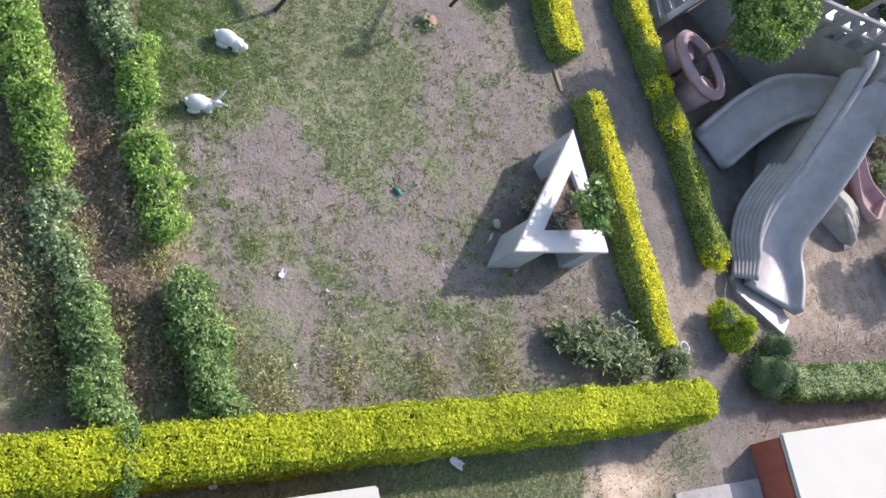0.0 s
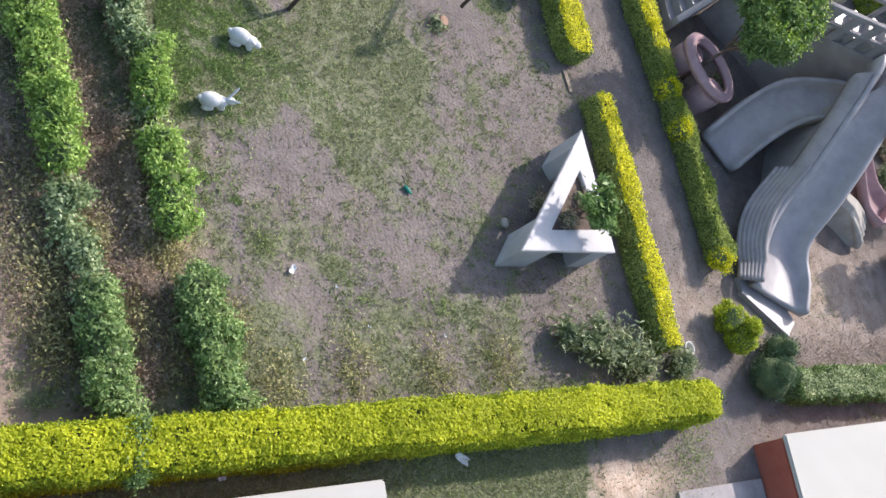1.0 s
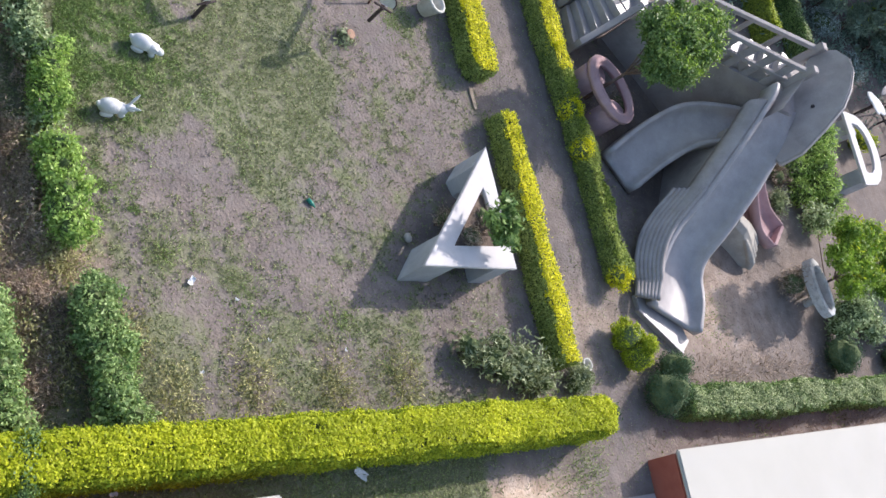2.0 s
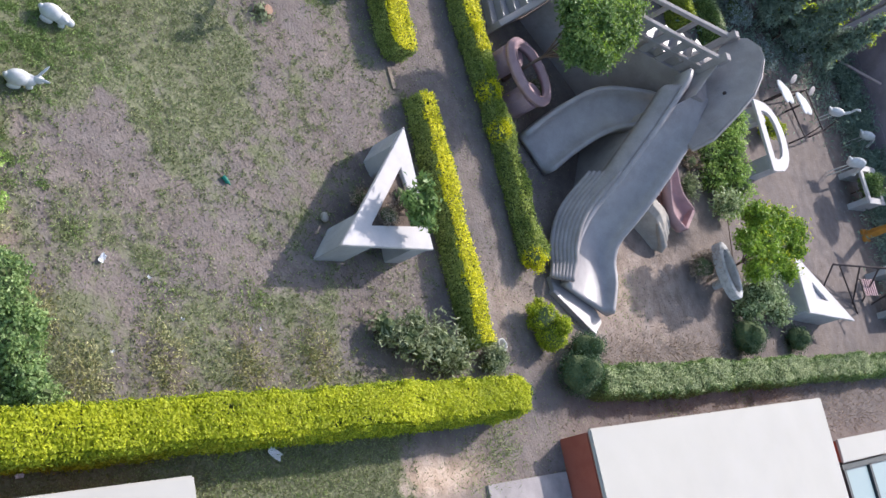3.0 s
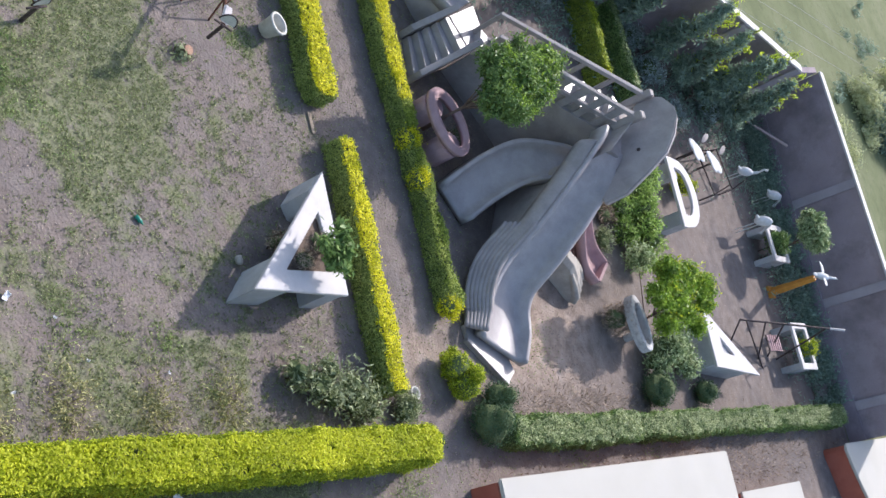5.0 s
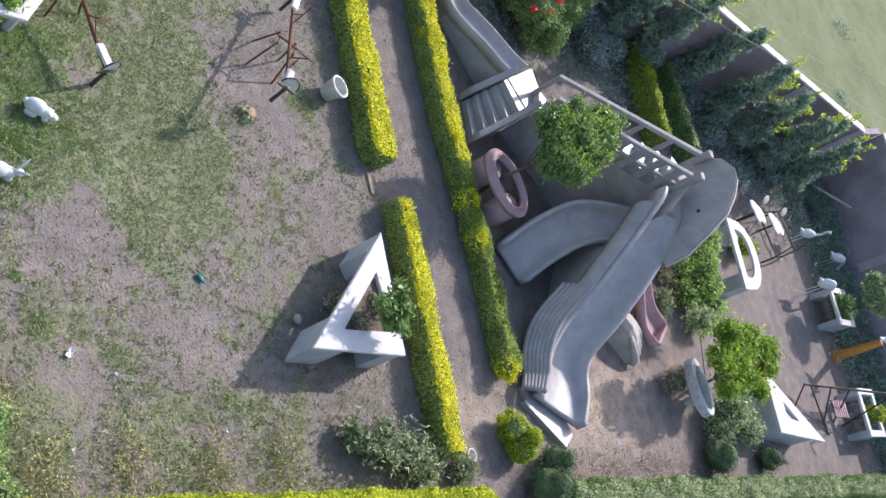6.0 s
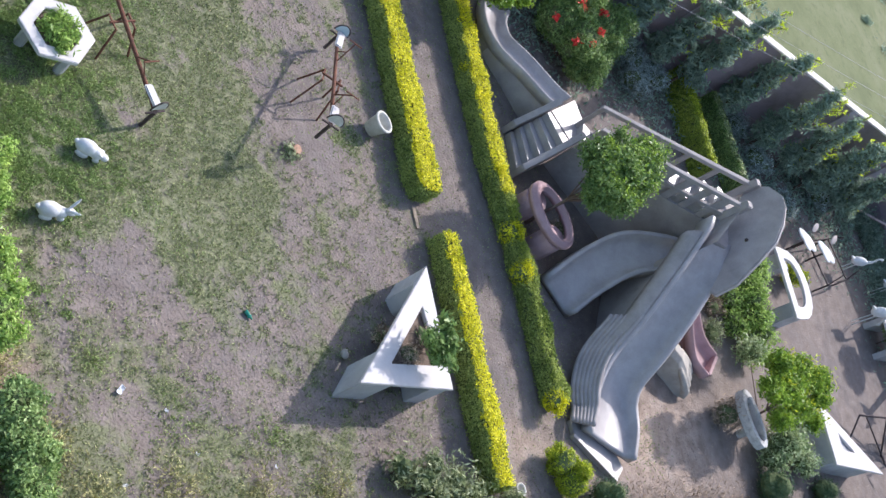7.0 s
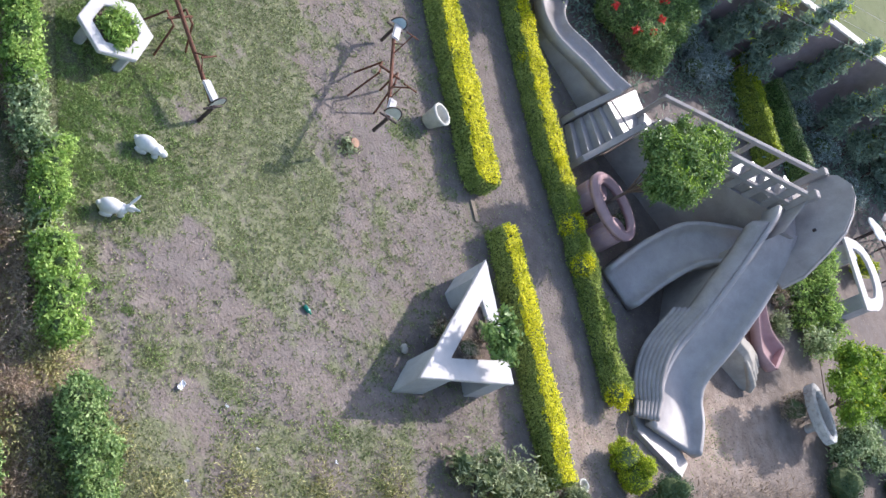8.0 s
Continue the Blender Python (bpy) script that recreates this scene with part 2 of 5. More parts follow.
def quads(name, centres, ups, length, width, material, parent=None, label="", seed=1, spread=0.9, bend=0.25):
    """Many leaves: each a folded pair of triangles at a centre, leaning about its up vector."""
    rng = np.random.default_rng(seed)
    n = len(centres)
    up = ups + rng.normal(0, spread, (n, 3))
    up /= np.linalg.norm(up, axis=1, keepdims=True) + 1e-9
    side = np.cross(up, rng.normal(0, 1, (n, 3)))
    side /= np.linalg.norm(side, axis=1, keepdims=True) + 1e-9
    along = np.cross(side, up)
    size = rng.uniform(0.65, 1.35, (n, 1))
    L, Wd = along * length * size / 2, side * width * size / 2
    drop = up * length * size * bend
    v = np.stack([centres - L, centres + Wd - drop * 0.2, centres + L - drop, centres - Wd - drop * 0.2], 1).reshape(-1, 3)
    me = bpy.data.meshes.new(name)
    me.vertices.add(4 * n)
    me.vertices.foreach_set("co", v.astype(np.float32).ravel())
    me.loops.add(4 * n)
    me.loops.foreach_set("vertex_index", np.arange(4 * n, dtype=np.int32))
    me.polygons.add(n)
    me.polygons.foreach_set("loop_start", np.arange(0, 4 * n, 4, dtype=np.int32))
    me.update(calc_edges=True)
    me.materials.append(material)
    ob = new(name, me)
    ob.parent = parent
    if label:
        ob["label"] = label
    ob["kind"] = "stuff"
    return ob


def lump(x, y, z):
    return noise.noise(Vector((x, y, z)))


# ---- plants ----
def blob(cx, cy, cz, rx, ry, rz, rough=0.2, seed=0.0, level=3, bm=None):
    """An uneven rounded clump."""
    bm = bm or bmesh.new()
    made = bmesh.ops.create_icosphere(bm, subdivisions=level, radius=1)
    for v in made["verts"]:
        p = v.co.copy()
        k = 1 + rough * (1.3 * lump(p.x * 1.6 + seed, p.y * 1.6 - seed, p.z * 1.6) + 0.6 * lump(p.x * 4 + seed, p.y * 4, p.z * 4 - seed))
        v.co = Vector((cx + rx * p.x * k, cy + ry * p.y * k, cz + rz * p.z * k))
    return bm


def cover(bm, density, seed, sink=0.02, out=0.05, floor=0.03, gap=None):
    """Points spread over a mesh, with its normals."""
    rng = np.random.default_rng(seed)
    bmesh.ops.triangulate(bm, faces=bm.faces)
    bm.normal_update()
    tri = np.array([[v.co for v in f.verts] for f in bm.faces], float)
    nor = np.array([f.normal for f in bm.faces], float)
    area = np.linalg.norm(np.cross(tri[:, 1] - tri[:, 0], tri[:, 2] - tri[:, 0]), axis=1) / 2
    n = int(area.sum() * density)
    pick = rng.choice(len(tri), n, p=area / area.sum())
    a, b = rng.random((2, n, 1))
    flip = a + b > 1
    a, b = np.where(flip, 1 - a, a), np.where(flip, 1 - b, b)
    t = tri[pick]
    p = t[:, 0] + a * (t[:, 1] - t[:, 0]) + b * (t[:, 2] - t[:, 0]) + nor[pick] * (rng.uniform(-sink, out, (n, 1)) + rng.exponential(out * 0.35, (n, 1)))
    keep = p[:, 2] > floor
    if gap is not None:
        keep &= np.array([lump(x * 4.5 + seed, y * 4.5, z * 4.5) > gap for x, y, z in p]) | (rng.random(n) < 0.25)
    return p[keep], nor[pick][keep]


def sprout(bm, x, y, z, rx, ry, rz, rough, seed, rng, tufts):
    """A clump with smaller tufts standing out of it."""
    blob(x, y, z, rx * 0.82, ry * 0.82, rz * 0.82, rough * 1.3, seed, 3, bm)
    for j in range(tufts):
        a, u = rng.uniform(0, 2 * math.pi), rng.uniform(-0.1, 0.95)
        c = math.sqrt(1 - u * u)
        s = rng.uniform(0.28, 0.5)
        blob(x + rx * 0.92 * c * math.cos(a), y + ry * 0.92 * c * math.sin(a), z + rz * 0.92 * u, rx * s, ry * s, rz * s, 0.3, seed + j * 1.3, 2, bm)


def shrub(label, clumps, leaf, density=900, length=0.075, width=0.04, seed=1, category="shrub", group="", name="shrub", out=0.07, rough=0.25, stems=True, flowers=None, tufts=6, core=None):
    """A shrub: stems, a twiggy inner mass of clumps (x, y, z, rx, ry, rz), dark as painted shade, and leaves all over
    it.
    """
    x0, y0 = clumps[0][0], clumps[0][1]
    ob = thing(name, label, category, group, (x0, y0, 0))
    skin, rng = bmesh.new(), random.Random(seed)
    for i, (x, y, z, rx, ry, rz) in enumerate(clumps):
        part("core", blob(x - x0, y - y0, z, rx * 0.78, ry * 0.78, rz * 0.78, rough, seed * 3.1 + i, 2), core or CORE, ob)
        sprout(skin, x - x0, y - y0, z, rx, ry, rz, rough, seed * 3.1 + i, rng, tufts)
    p, nrm = cover(skin, density * 1.5, seed, 0.1, out, 0.03, -0.12)
    skin.free()
    quads("leaves", p, nrm * 0.8 + np.array([0, 0, 0.5]), length * 0.78, width * 0.78, leaf, ob, seed=seed)
    if stems:
        st = bmesh.new()
        for i, (x, y, z, rx, ry, rz) in enumerate(clumps):
            bar((rng.uniform(-0.05, 0.05), rng.uniform(-0.05, 0.05), -0.02), (x - x0, y - y0, z), 0.022, 6, st, 0.01)
        part("stem_cluster", st, BARK, ob)
    if flowers:
        rng = np.random.default_rng(seed + 7)
        for i in range(flowers):
            open_side = np.flatnonzero((nrm @ np.array([0.2, -0.6, 0.75]) > 0.75))
            k = open_side[rng.integers(len(open_side))]
            c = p[k] + nrm[k] * 0.1
            q = c + rng.normal(0, 0.05, (36, 3))
            quads("flower", q, np.tile(nrm[k], (36, 1)), 0.1, 0.07, RED_PETAL, ob, seed=seed + i)
    return ob


def hedge(label, path, half, height, leaf, seed, density=1500, length=0.06, width=0.035, side_leaf=None, name="hedge", wave=0.05):
    """A clipped hedge along a path of (x, y): an inner mass with leafy sides and top."""
    x0, y0 = path[0]
    ob = thing(name, label, "hedge", "", (x0, y0, 0))
    pts = []
    for (ax, ay), (bx, by) in zip(path, path[1:]):
        n = max(2, int(math.hypot(bx - ax, by - ay) / 0.12))
        pts += [(ax + (bx - ax) * k / n, ay + (by - ay) * k / n) for k in range(n)]
    pts.append(path[-1])
    st = []
    for i, (x, y) in enumerate(pts):
        a, b = pts[max(i - 1, 0)], pts[min(i + 1, len(pts) - 1)]
        d = Vector((b[0] - a[0], b[1] - a[1])).normalized()
        st.append((x - x0, y - y0, 0, d.y, -d.x))

    rim = ((-1.0, 0.02), (-1.05, 0.3), (-1.04, 0.62), (-0.99, 0.88), (-0.86, 0.98), (-0.45, 1.0), (0, 1.02), (0.45, 1.0), (0.86, 0.98), (0.99, 0.88), (1.04, 0.62), (1.05, 0.3), (1.0, 0.02))

    def section(shrink):
        def f(k):
            x, y = st[k][0] + seed, st[k][1]
            cap = 0.8 if k in (0, len(st) - 1) else 1
            swell = 1 + wave * 1.6 * lump(x * 0.9, y * 0.9, 8.0)
            out = []
            for j, (a, u) in enumerate(rim):
                w = swell + wave * 1.3 * lump(x * 2.1, y * 2.1, j * 0.6) + wave * 1.5 * lump(x * 5, y * 5, j * 1.3)
                out.append((half * a * w * cap * shrink, height * u * (0.5 + 0.5 * w) * (shrink if u > 0.5 else 1)))
            return out
        return f

    core, skin = loft(st, section(0.86)), loft(st, section(1.0))
    p, nrm = cover(skin, density * 1.9, int(seed), 0.06, 0.045, 0.03, -0.5)
    length, width = length * 0.85, width * 0.8
    skin.free()
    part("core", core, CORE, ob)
    up = np.array([0, 0, 0.8])
    if side_leaf is None:
        quads("leaves", p, nrm + up, length, width, leaf, ob, seed=int(seed))
    else:
        # top and sides differ in leaf growth and in shade painted into the colour
        rng = np.random.default_rng(int(seed) + 5)
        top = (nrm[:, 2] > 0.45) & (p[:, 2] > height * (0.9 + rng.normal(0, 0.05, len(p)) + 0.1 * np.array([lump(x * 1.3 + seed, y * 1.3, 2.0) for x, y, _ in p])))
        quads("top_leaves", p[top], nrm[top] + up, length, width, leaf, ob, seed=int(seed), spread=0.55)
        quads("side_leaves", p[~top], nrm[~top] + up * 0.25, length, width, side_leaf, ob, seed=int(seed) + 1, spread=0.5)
    return ob


def tree(label, foot, crown, leaf, seed, density=1300, length=0.09, width=0.045, name="tree", category="tree", r=0.05, tips=None, inner=0.66, tip_share=0.8, sprays=0):
    """A tapered trunk with limbs, and a crown of leaves over clumps (x, y, z, rx, ry, rz)."""
    ob = thing(name, label, category, "", (*foot, 0))
    fx, fy = foot
    c = np.mean([k[:3] for k in crown], axis=0)
    trunk = spline([(0, 0, -0.05), ((c[0] - fx) * 0.35, (c[1] - fy) * 0.25, c[2] * 0.45), (c[0] - fx, c[1] - fy, c[2])], 5)
    part("trunk", tube(trunk, [r * (1 - 0.6 * i / (len(trunk) - 1)) for i in range(len(trunk))]), BARK, ob, smooth=True)
    skin, lb, rng = bmesh.new(), bmesh.new(), random.Random(seed)
    for i, (x, y, z, rx, ry, rz) in enumerate(crown):
        sprout(skin, x - fx, y - fy, z, rx, ry, rz, 0.35, seed * 1.7 + i, rng, 5)
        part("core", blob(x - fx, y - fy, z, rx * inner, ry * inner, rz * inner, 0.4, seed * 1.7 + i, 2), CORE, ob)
        bar(trunk[len(trunk) // 2], (x - fx, y - fy, z), r * 0.45, 6, lb, r * 0.15)
    p, nrm = cover(skin, density * 1.4, seed, 0.16, 0.09, 0.03, -0.1)
    skin.free()
    part("branching", lb, BARK, ob)
    quads("crown", p, nrm * 0.8 + np.array([0, 0, 0.4]), length, width, leaf, ob, seed=seed)
    if tips:
        # leaves facing the sun get a brighter colour: sunlight painted in
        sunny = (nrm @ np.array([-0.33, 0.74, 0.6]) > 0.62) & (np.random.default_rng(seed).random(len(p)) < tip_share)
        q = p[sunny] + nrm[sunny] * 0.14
        quads("painted_sun_tip", q, nrm[sunny] + np.array([0, 0, 0.6]), length * 1.1, width, tips, ob, "yellow-green tips coloured as sunlit", seed=seed + 1)
    # sprays on the sun side take the same painted sunlit colour
    for i in range(sprays):
        f = 0.4 + 0.6 * (i + rng.random()) / sprays
        k = min(crown, key=lambda c: abs(c[2] - f * crown[-1][2]))
        a = Vector((k[0] - fx + rng.uniform(-0.2, 0.1), k[1] - fy + k[4] * 0.7, f * crown[-1][2]))
        way = Vector((rng.uniform(-0.35, 0.2), rng.uniform(0.2, 0.7), rng.uniform(0.4, 1.0))).normalized() * rng.uniform(0.6, 1.05)
        run = spline([a, a + way * 0.55 + Vector((0, 0, 0.05)), a + way - Vector((0, 0, 0.1))], 4)
        twig = part("spray", tube(run, [0.012] * len(run), 5), BARK, ob)
        g = np.random.default_rng(seed * 31 + i)
        c = np.array([tuple(run[int(u)]) for u in g.integers(1, len(run), 44)]) + g.normal(0, 0.05, (44, 3))
        quads("spray_leaves", c, np.tile((0.0, 0.2, 1.0), (44, 1)), 0.13, 0.045, tips or leaf, twig, seed=seed + i)
    return ob


# ---- the ground: one sheet to the horizon ----
def worn(x, y):
    """How bare the soil is, 0 grassy to 1 bare."""
    def ease(v, a, c):
        u = min(1.0, max(0.0, (v - a) / (c - a)))
        return u * u * (3 - 2 * u)

    def spot(cx, cy, rx, ry):
        return math.exp(-((x - cx) / rx) ** 2 - ((y - cy) / ry) ** 2)

    if y > 39.85 or x < -14.45 - 0.2287 * (37.62 - y):
        return min(1.0, max(0.0, 0.1 + 0.3 * lump(x * 0.25, y * 0.25, 0)))
    wob = 0.9 * lump(x * 0.7, y * 0.7, 2.0) + 0.5 * lump(x * 1.9, y * 1.9, 6.0)
    k = 0.62 + 0.24 * lump(x * 0.6, y * 0.6, 3.0) + 0.28 * lump(x * 1.7, y * 1.7, 7.0) + 0.34 * lump(x * 4.2, y * 4.2, 11.0)
    k -= 0.4 * ease(11.7 - y + wob, -0.3, 0.9) * ease(-x + 0.5 * wob, 6.7, 7.9)
    k -= 0.36 * ease(9.0 - y + wob, 0.0, 1.5) * ease(-x, 7.6, 9.0)
    k += 0.5 * spot(-7.75, 8.65, 0.45, 0.4) + 0.3 * spot(-7.0, 8.3, 0.6, 0.5) + 0.45 * spot(-10.2, 8.65, 0.4, 0.35) + 0.35 * spot(-10.9, 12.5, 0.9, 1.0)
    k -= 0.3 * spot(-7.5, 11.6, 0.6, 0.5) + 0.25 * spot(-6.9, 10.2, 0.5, 0.5)
    k -= 0.4 * spot(-5.55, 7.67, 0.25, 0.25) + 0.35 * spot(-5.2, 9.0, 0.3, 0.25) + 0.35 * spot(-10.9, 13.6, 0.3, 0.3)
    k -= (0.2 + 0.28 * wob) * ease(x, -4.8, -4.2) * (1 - ease(x, -2.7, -2.3)) * (1 - ease(y, 12.4, 13.4))
    k += 0.42 * ease(y, 15.2, 16.4) + 0.3 * (1 - ease(y, 4.6, 5.6))
    k += 0.5 * spot(-1.0, 14.7, 0.5, 1.4) - 0.8 * ease(x, -2.2, -1.9) * (1 - ease(y, 12.5, 14.5))
    k -= 0.3 * spot(-4.4, 21.6, 0.5, 0.5) + 0.3 * spot(-3.4, 22.5, 0.35, 3.0)
    return min(1.0, max(0.0, k))


def axis(lo, hi, fine, far):
    inner = list(np.arange(lo, hi + 1e-6, fine))
    left, right, step = [], [], fine
    a, b = lo, hi
    while a > -far:
        step *= 1.35
        a, b = a - step, b + step
        left.append(a)
        right.append(b)
    return left[::-1] + inner + right


def ground_sheet():
    xs, ys = axis(-20.0, 3.0, 0.14, 900), axis(2.0, 46.0, 0.16, 900)
    nx, ny = len(xs), len(ys)
    co = np.zeros((nx * ny, 3), np.float32)
    wear = np.zeros(nx * ny, np.float32)
    for j, y in enumerate(ys):
        for i, x in enumerate(xs):
            near = -20 <= x <= 3 and 2 <= y <= 46
            z = 0.03 * lump(x * 0.8, y * 0.8, 0) + 0.012 * lump(x * 4, y * 4, 5) if near else 0.0
            co[j * nx + i] = (x, y, z - 0.01)
            wear[j * nx + i] = worn(x, y)
    k = (np.arange(ny - 1)[:, None] * nx + np.arange(nx - 1)).ravel()
    me = bpy.data.meshes.new("ground")
    me.from_pydata(co, [], np.stack([k, k + 1, k + nx + 1, k + nx], 1).tolist())
    me.attributes.new("field", "FLOAT", "POINT").data.foreach_set("value", [1.0 if y > 39.85 or x < -14.45 - 0.2287 * (37.62 - y) else 0.0 for y in ys for x in xs])
    me.attributes.new("sandy", "FLOAT", "POINT").data.foreach_set("value", [min(1.0, 1.3 * math.exp(-((x + 0.95) ** 2 / 0.12 + (y - 14.4) ** 2 / 1.6)) + 0.55 * math.exp(-((x + 4.6) ** 2 / 1.6 + (y - 22.0) ** 2 / 7)) + 0.4 * math.exp(-((x + 4.4) ** 2 / 0.6 + (y - 17.3) ** 2 / 0.5))) for y in ys for x in xs])
    me.attributes.new("tilled", "FLOAT", "POINT").data.foreach_set("value", [min(1.0, max(0.0, (6.75 - y + 0.5 * lump(x, y, 4.0)) / 0.5)) if 2.0 <= y <= 8.0 and -16 < x < -2.4 else 0.0 for y in ys for x in xs])
    me.attributes.new("wear", "FLOAT", "POINT").data.foreach_set("value", wear)
    me.polygons.foreach_set("use_smooth", [True] * len(me.polygons))
    m = bpy.data.materials.new("soil_and_turf")
    m.use_nodes = True
    n, l, b = m.node_tree.nodes, m.node_tree.links, m.node_tree.nodes["Principled BSDF"]
    geo, at = n.new("ShaderNodeNewGeometry"), n.new("ShaderNodeAttribute")
    at.attribute_name = "wear"

    def tex(scale, detail=6, rough=0.6):
        q = n.new("ShaderNodeTexNoise")
        q.inputs["Scale"].default_value, q.inputs["Detail"].default_value, q.inputs["Roughness"].default_value = scale, detail, rough
        l.new(geo.outputs["Position"], q.inputs["Vector"])
        return q.outputs["Fac"]

    def ramp(fac, *stops):
        r = n.new("ShaderNodeValToRGB")
        while len(r.color_ramp.elements) < len(stops):
            r.color_ramp.elements.new(0.5)
        for e, (p, c) in zip(r.color_ramp.elements, stops):
            e.position, e.color = p, (*c, 1)
        l.new(fac, r.inputs[0])
        return r.outputs[0]

    def mix(f, a, c):
        q = n.new("ShaderNodeMix")
        q.data_type = "RGBA"
        l.new(f, q.inputs[0])
        l.new(a, q.inputs[6])
        l.new(c, q.inputs[7])
        return q.outputs[2]

    grain = tex(3.0, 5, 0.55)
    patches = tex(0.9, 5, 0.62)
    soil = ramp(grain, (0.28, (0.16, 0.132, 0.114)), (0.5, (0.196, 0.163, 0.142)), (0.72, (0.238, 0.2, 0.176)))
    dark_soil = ramp(grain, (0.28, (0.13, 0.111, 0.102)), (0.5, (0.16, 0.139, 0.129)), (0.72, (0.193, 0.17, 0.158)))
    soil = mix(ramp(patches, (0.4, (0, 0, 0)), (0.62, (0.8, 0.8, 0.8))), soil, dark_soil)
    snd = n.new("ShaderNodeAttribute")
    snd.attribute_name = "sandy"
    soil = mix(snd.outputs["Fac"], soil, ramp(grain, (0.3, (0.33, 0.24, 0.17)), (0.5, (0.5, 0.38, 0.28)), (0.7, (0.6, 0.48, 0.38))))
    tld = n.new("ShaderNodeAttribute")
    tld.attribute_name = "tilled"
    soil = mix(tld.outputs["Fac"], soil, ramp(patches, (0.35, (0.19, 0.146, 0.114)), (0.5, (0.275, 0.208, 0.16)), (0.65, (0.35, 0.264, 0.2))))
    turf = ramp(tex(9, 8, 0.7), (0.3, (0.136, 0.142, 0.08)), (0.55, (0.184, 0.19, 0.112)), (0.75, (0.236, 0.24, 0.148)))
    edge = n.new("ShaderNodeMath")
    edge.operation = "MULTIPLY_ADD"
    l.new(tex(7, 8, 0.75), edge.inputs[0])
    edge.inputs[1].default_value = 0.9
    sub = n.new("ShaderNodeMath")
    sub.operation = "ADD"
    l.new(at.outputs["Fac"], sub.inputs[0])
    sub.inputs[1].default_value = -0.45
    l.new(sub.outputs[0], edge.inputs[2])
    mask = ramp(edge.outputs[0], (0.33, (0, 0, 0)), (0.6, (1, 1, 1)))
    fld = n.new("ShaderNodeAttribute")
    fld.attribute_name = "field"
    meadow = ramp(tex(0.35, 9, 0.7), (0.3, (0.1, 0.122, 0.055)), (0.5, (0.14, 0.16, 0.078)), (0.7, (0.185, 0.195, 0.11)))
    meadow = mix(ramp(tex(2.2, 6, 0.7), (0.54, (0, 0, 0)), (0.66, (0.75, 0.75, 0.75))), meadow, ramp(grain, (0.3, (0.07, 0.09, 0.04)), (0.7, (0.12, 0.14, 0.07))))
    l.new(mix(fld.outputs["Fac"], mix(mask, turf, soil), meadow), b.inputs["Base Color"])
    b.inputs["Roughness"].default_value = 0.95
    b.inputs["Specular IOR Level"].default_value = 0.15
    bp = n.new("ShaderNodeBump")
    bp.inputs["Strength"].default_value, bp.inputs["Distance"].default_value = 0.5, 0.05
    l.new(tex(16, 4, 0.5), bp.inputs["Height"])
    l.new(bp.outputs[0], b.inputs["Normal"])
    me.materials.append(m)
    return tagged(new("ground", me), "bare grey-brown soil with patches of short grass", "ground", kind="structure")


ground_sheet()


def boundary_wall(name, a, b, height, posts, label, coping=True):
    ax, ay = a
    d = Vector((b[0] - ax, b[1] - ay))
    ob = thing(name, label, "wall", "", (ax, ay, 0), math.degrees(math.atan2(d.y, d.x)), "structure")
    n = d.length
    part("wall_body", box(0, n, -0.23, 0, -0.3, height, 0.01), MAUVE, ob)
    if coping:
        part("coping", box(-0.02, n + 0.02, -0.275, 0.045, height + 0.002, height + 0.07, 0.015), WHITE, ob, "white-painted coping")
    part("plinth", box(0, n, 0.002, 0.08, -0.3, 0.6, 0.01), MAUVE, ob)
    for p in posts:
        part("pilaster", box(p - 0.17, p + 0.17, 0.003, 0.07, 0.602, height - 0.003, 0.01), PIER, ob)
    return ob


WALL_H = 3.05
boundary_wall("wall_east", (-1.19, 40.0), (-14.72, 39.63), WALL_H, (1.24, 5.12, 9.04), "mauve plastered boundary wall with grey pilasters and white coping")
boundary_wall("wall_north", (-14.29, 37.62), (-18.74, 18.16), WALL_H, (0.2, 4.0, 7.9, 11.85, 15.8), "mauve plastered boundary wall half hidden by creepers")
boundary_wall("wall_corner", (-14.74, 39.62), (-14.27, 37.6), WALL_H - 0.05, (), "short mauve return of the boundary wall", False)


# ---- low white-roofed buildings along the south side ----
def low_building(label, x0, x1, y0, y1, h):
    ob = thing("low_building", label, "building", "low buildings", ((x0 + x1) / 2, (y0 + y1) / 2, 0))
    dx, dy = (x1 - x0) / 2, (y1 - y0) / 2
    part("wall", box(-dx + 0.06, dx, -dy + 0.003, dy - 0.06, -0.2, h - 0.1, 0.02), RED, ob, "terracotta-painted wall")
    part("roof", box(-dx, dx, -dy, dy, h - 0.098, h, 0.03), ROOF, ob, "flat white-painted roof slab")
    return ob


low_building("long low building with a flat white roof and terracotta walls", -1.4, 6.0, 18.15, 28.5, 0.85)
curved = thing("low_building", "low building with a flat white roof and a curved terracotta wall", "building", "low buildings", (-1.15, 37.2, 0))
edge = [(0.0, 0.2), (0.06, 0.06), (0.2, 0.0), (0.7, 0.14), (1.3, 0.36), (2.0, 0.68), (2.6, 1.0), (3.5, 1.55), (6.5, 3.4), (6.5, 14.0), (0.0, 14.0)]
part("wall", prism([(x + 0.05, y + 0.05) for x, y in edge], -0.2, 0.75, 0.02), RED, curved, "terracotta-painted wall")
part("roof", prism(edge, 0.752, 0.85, 0.03), ROOF, curved, "flat white-painted roof slab")
low_building("low building with a flat white roof beside the hedge", -1.5, 6.0, -2.0, 8.72, 0.85)


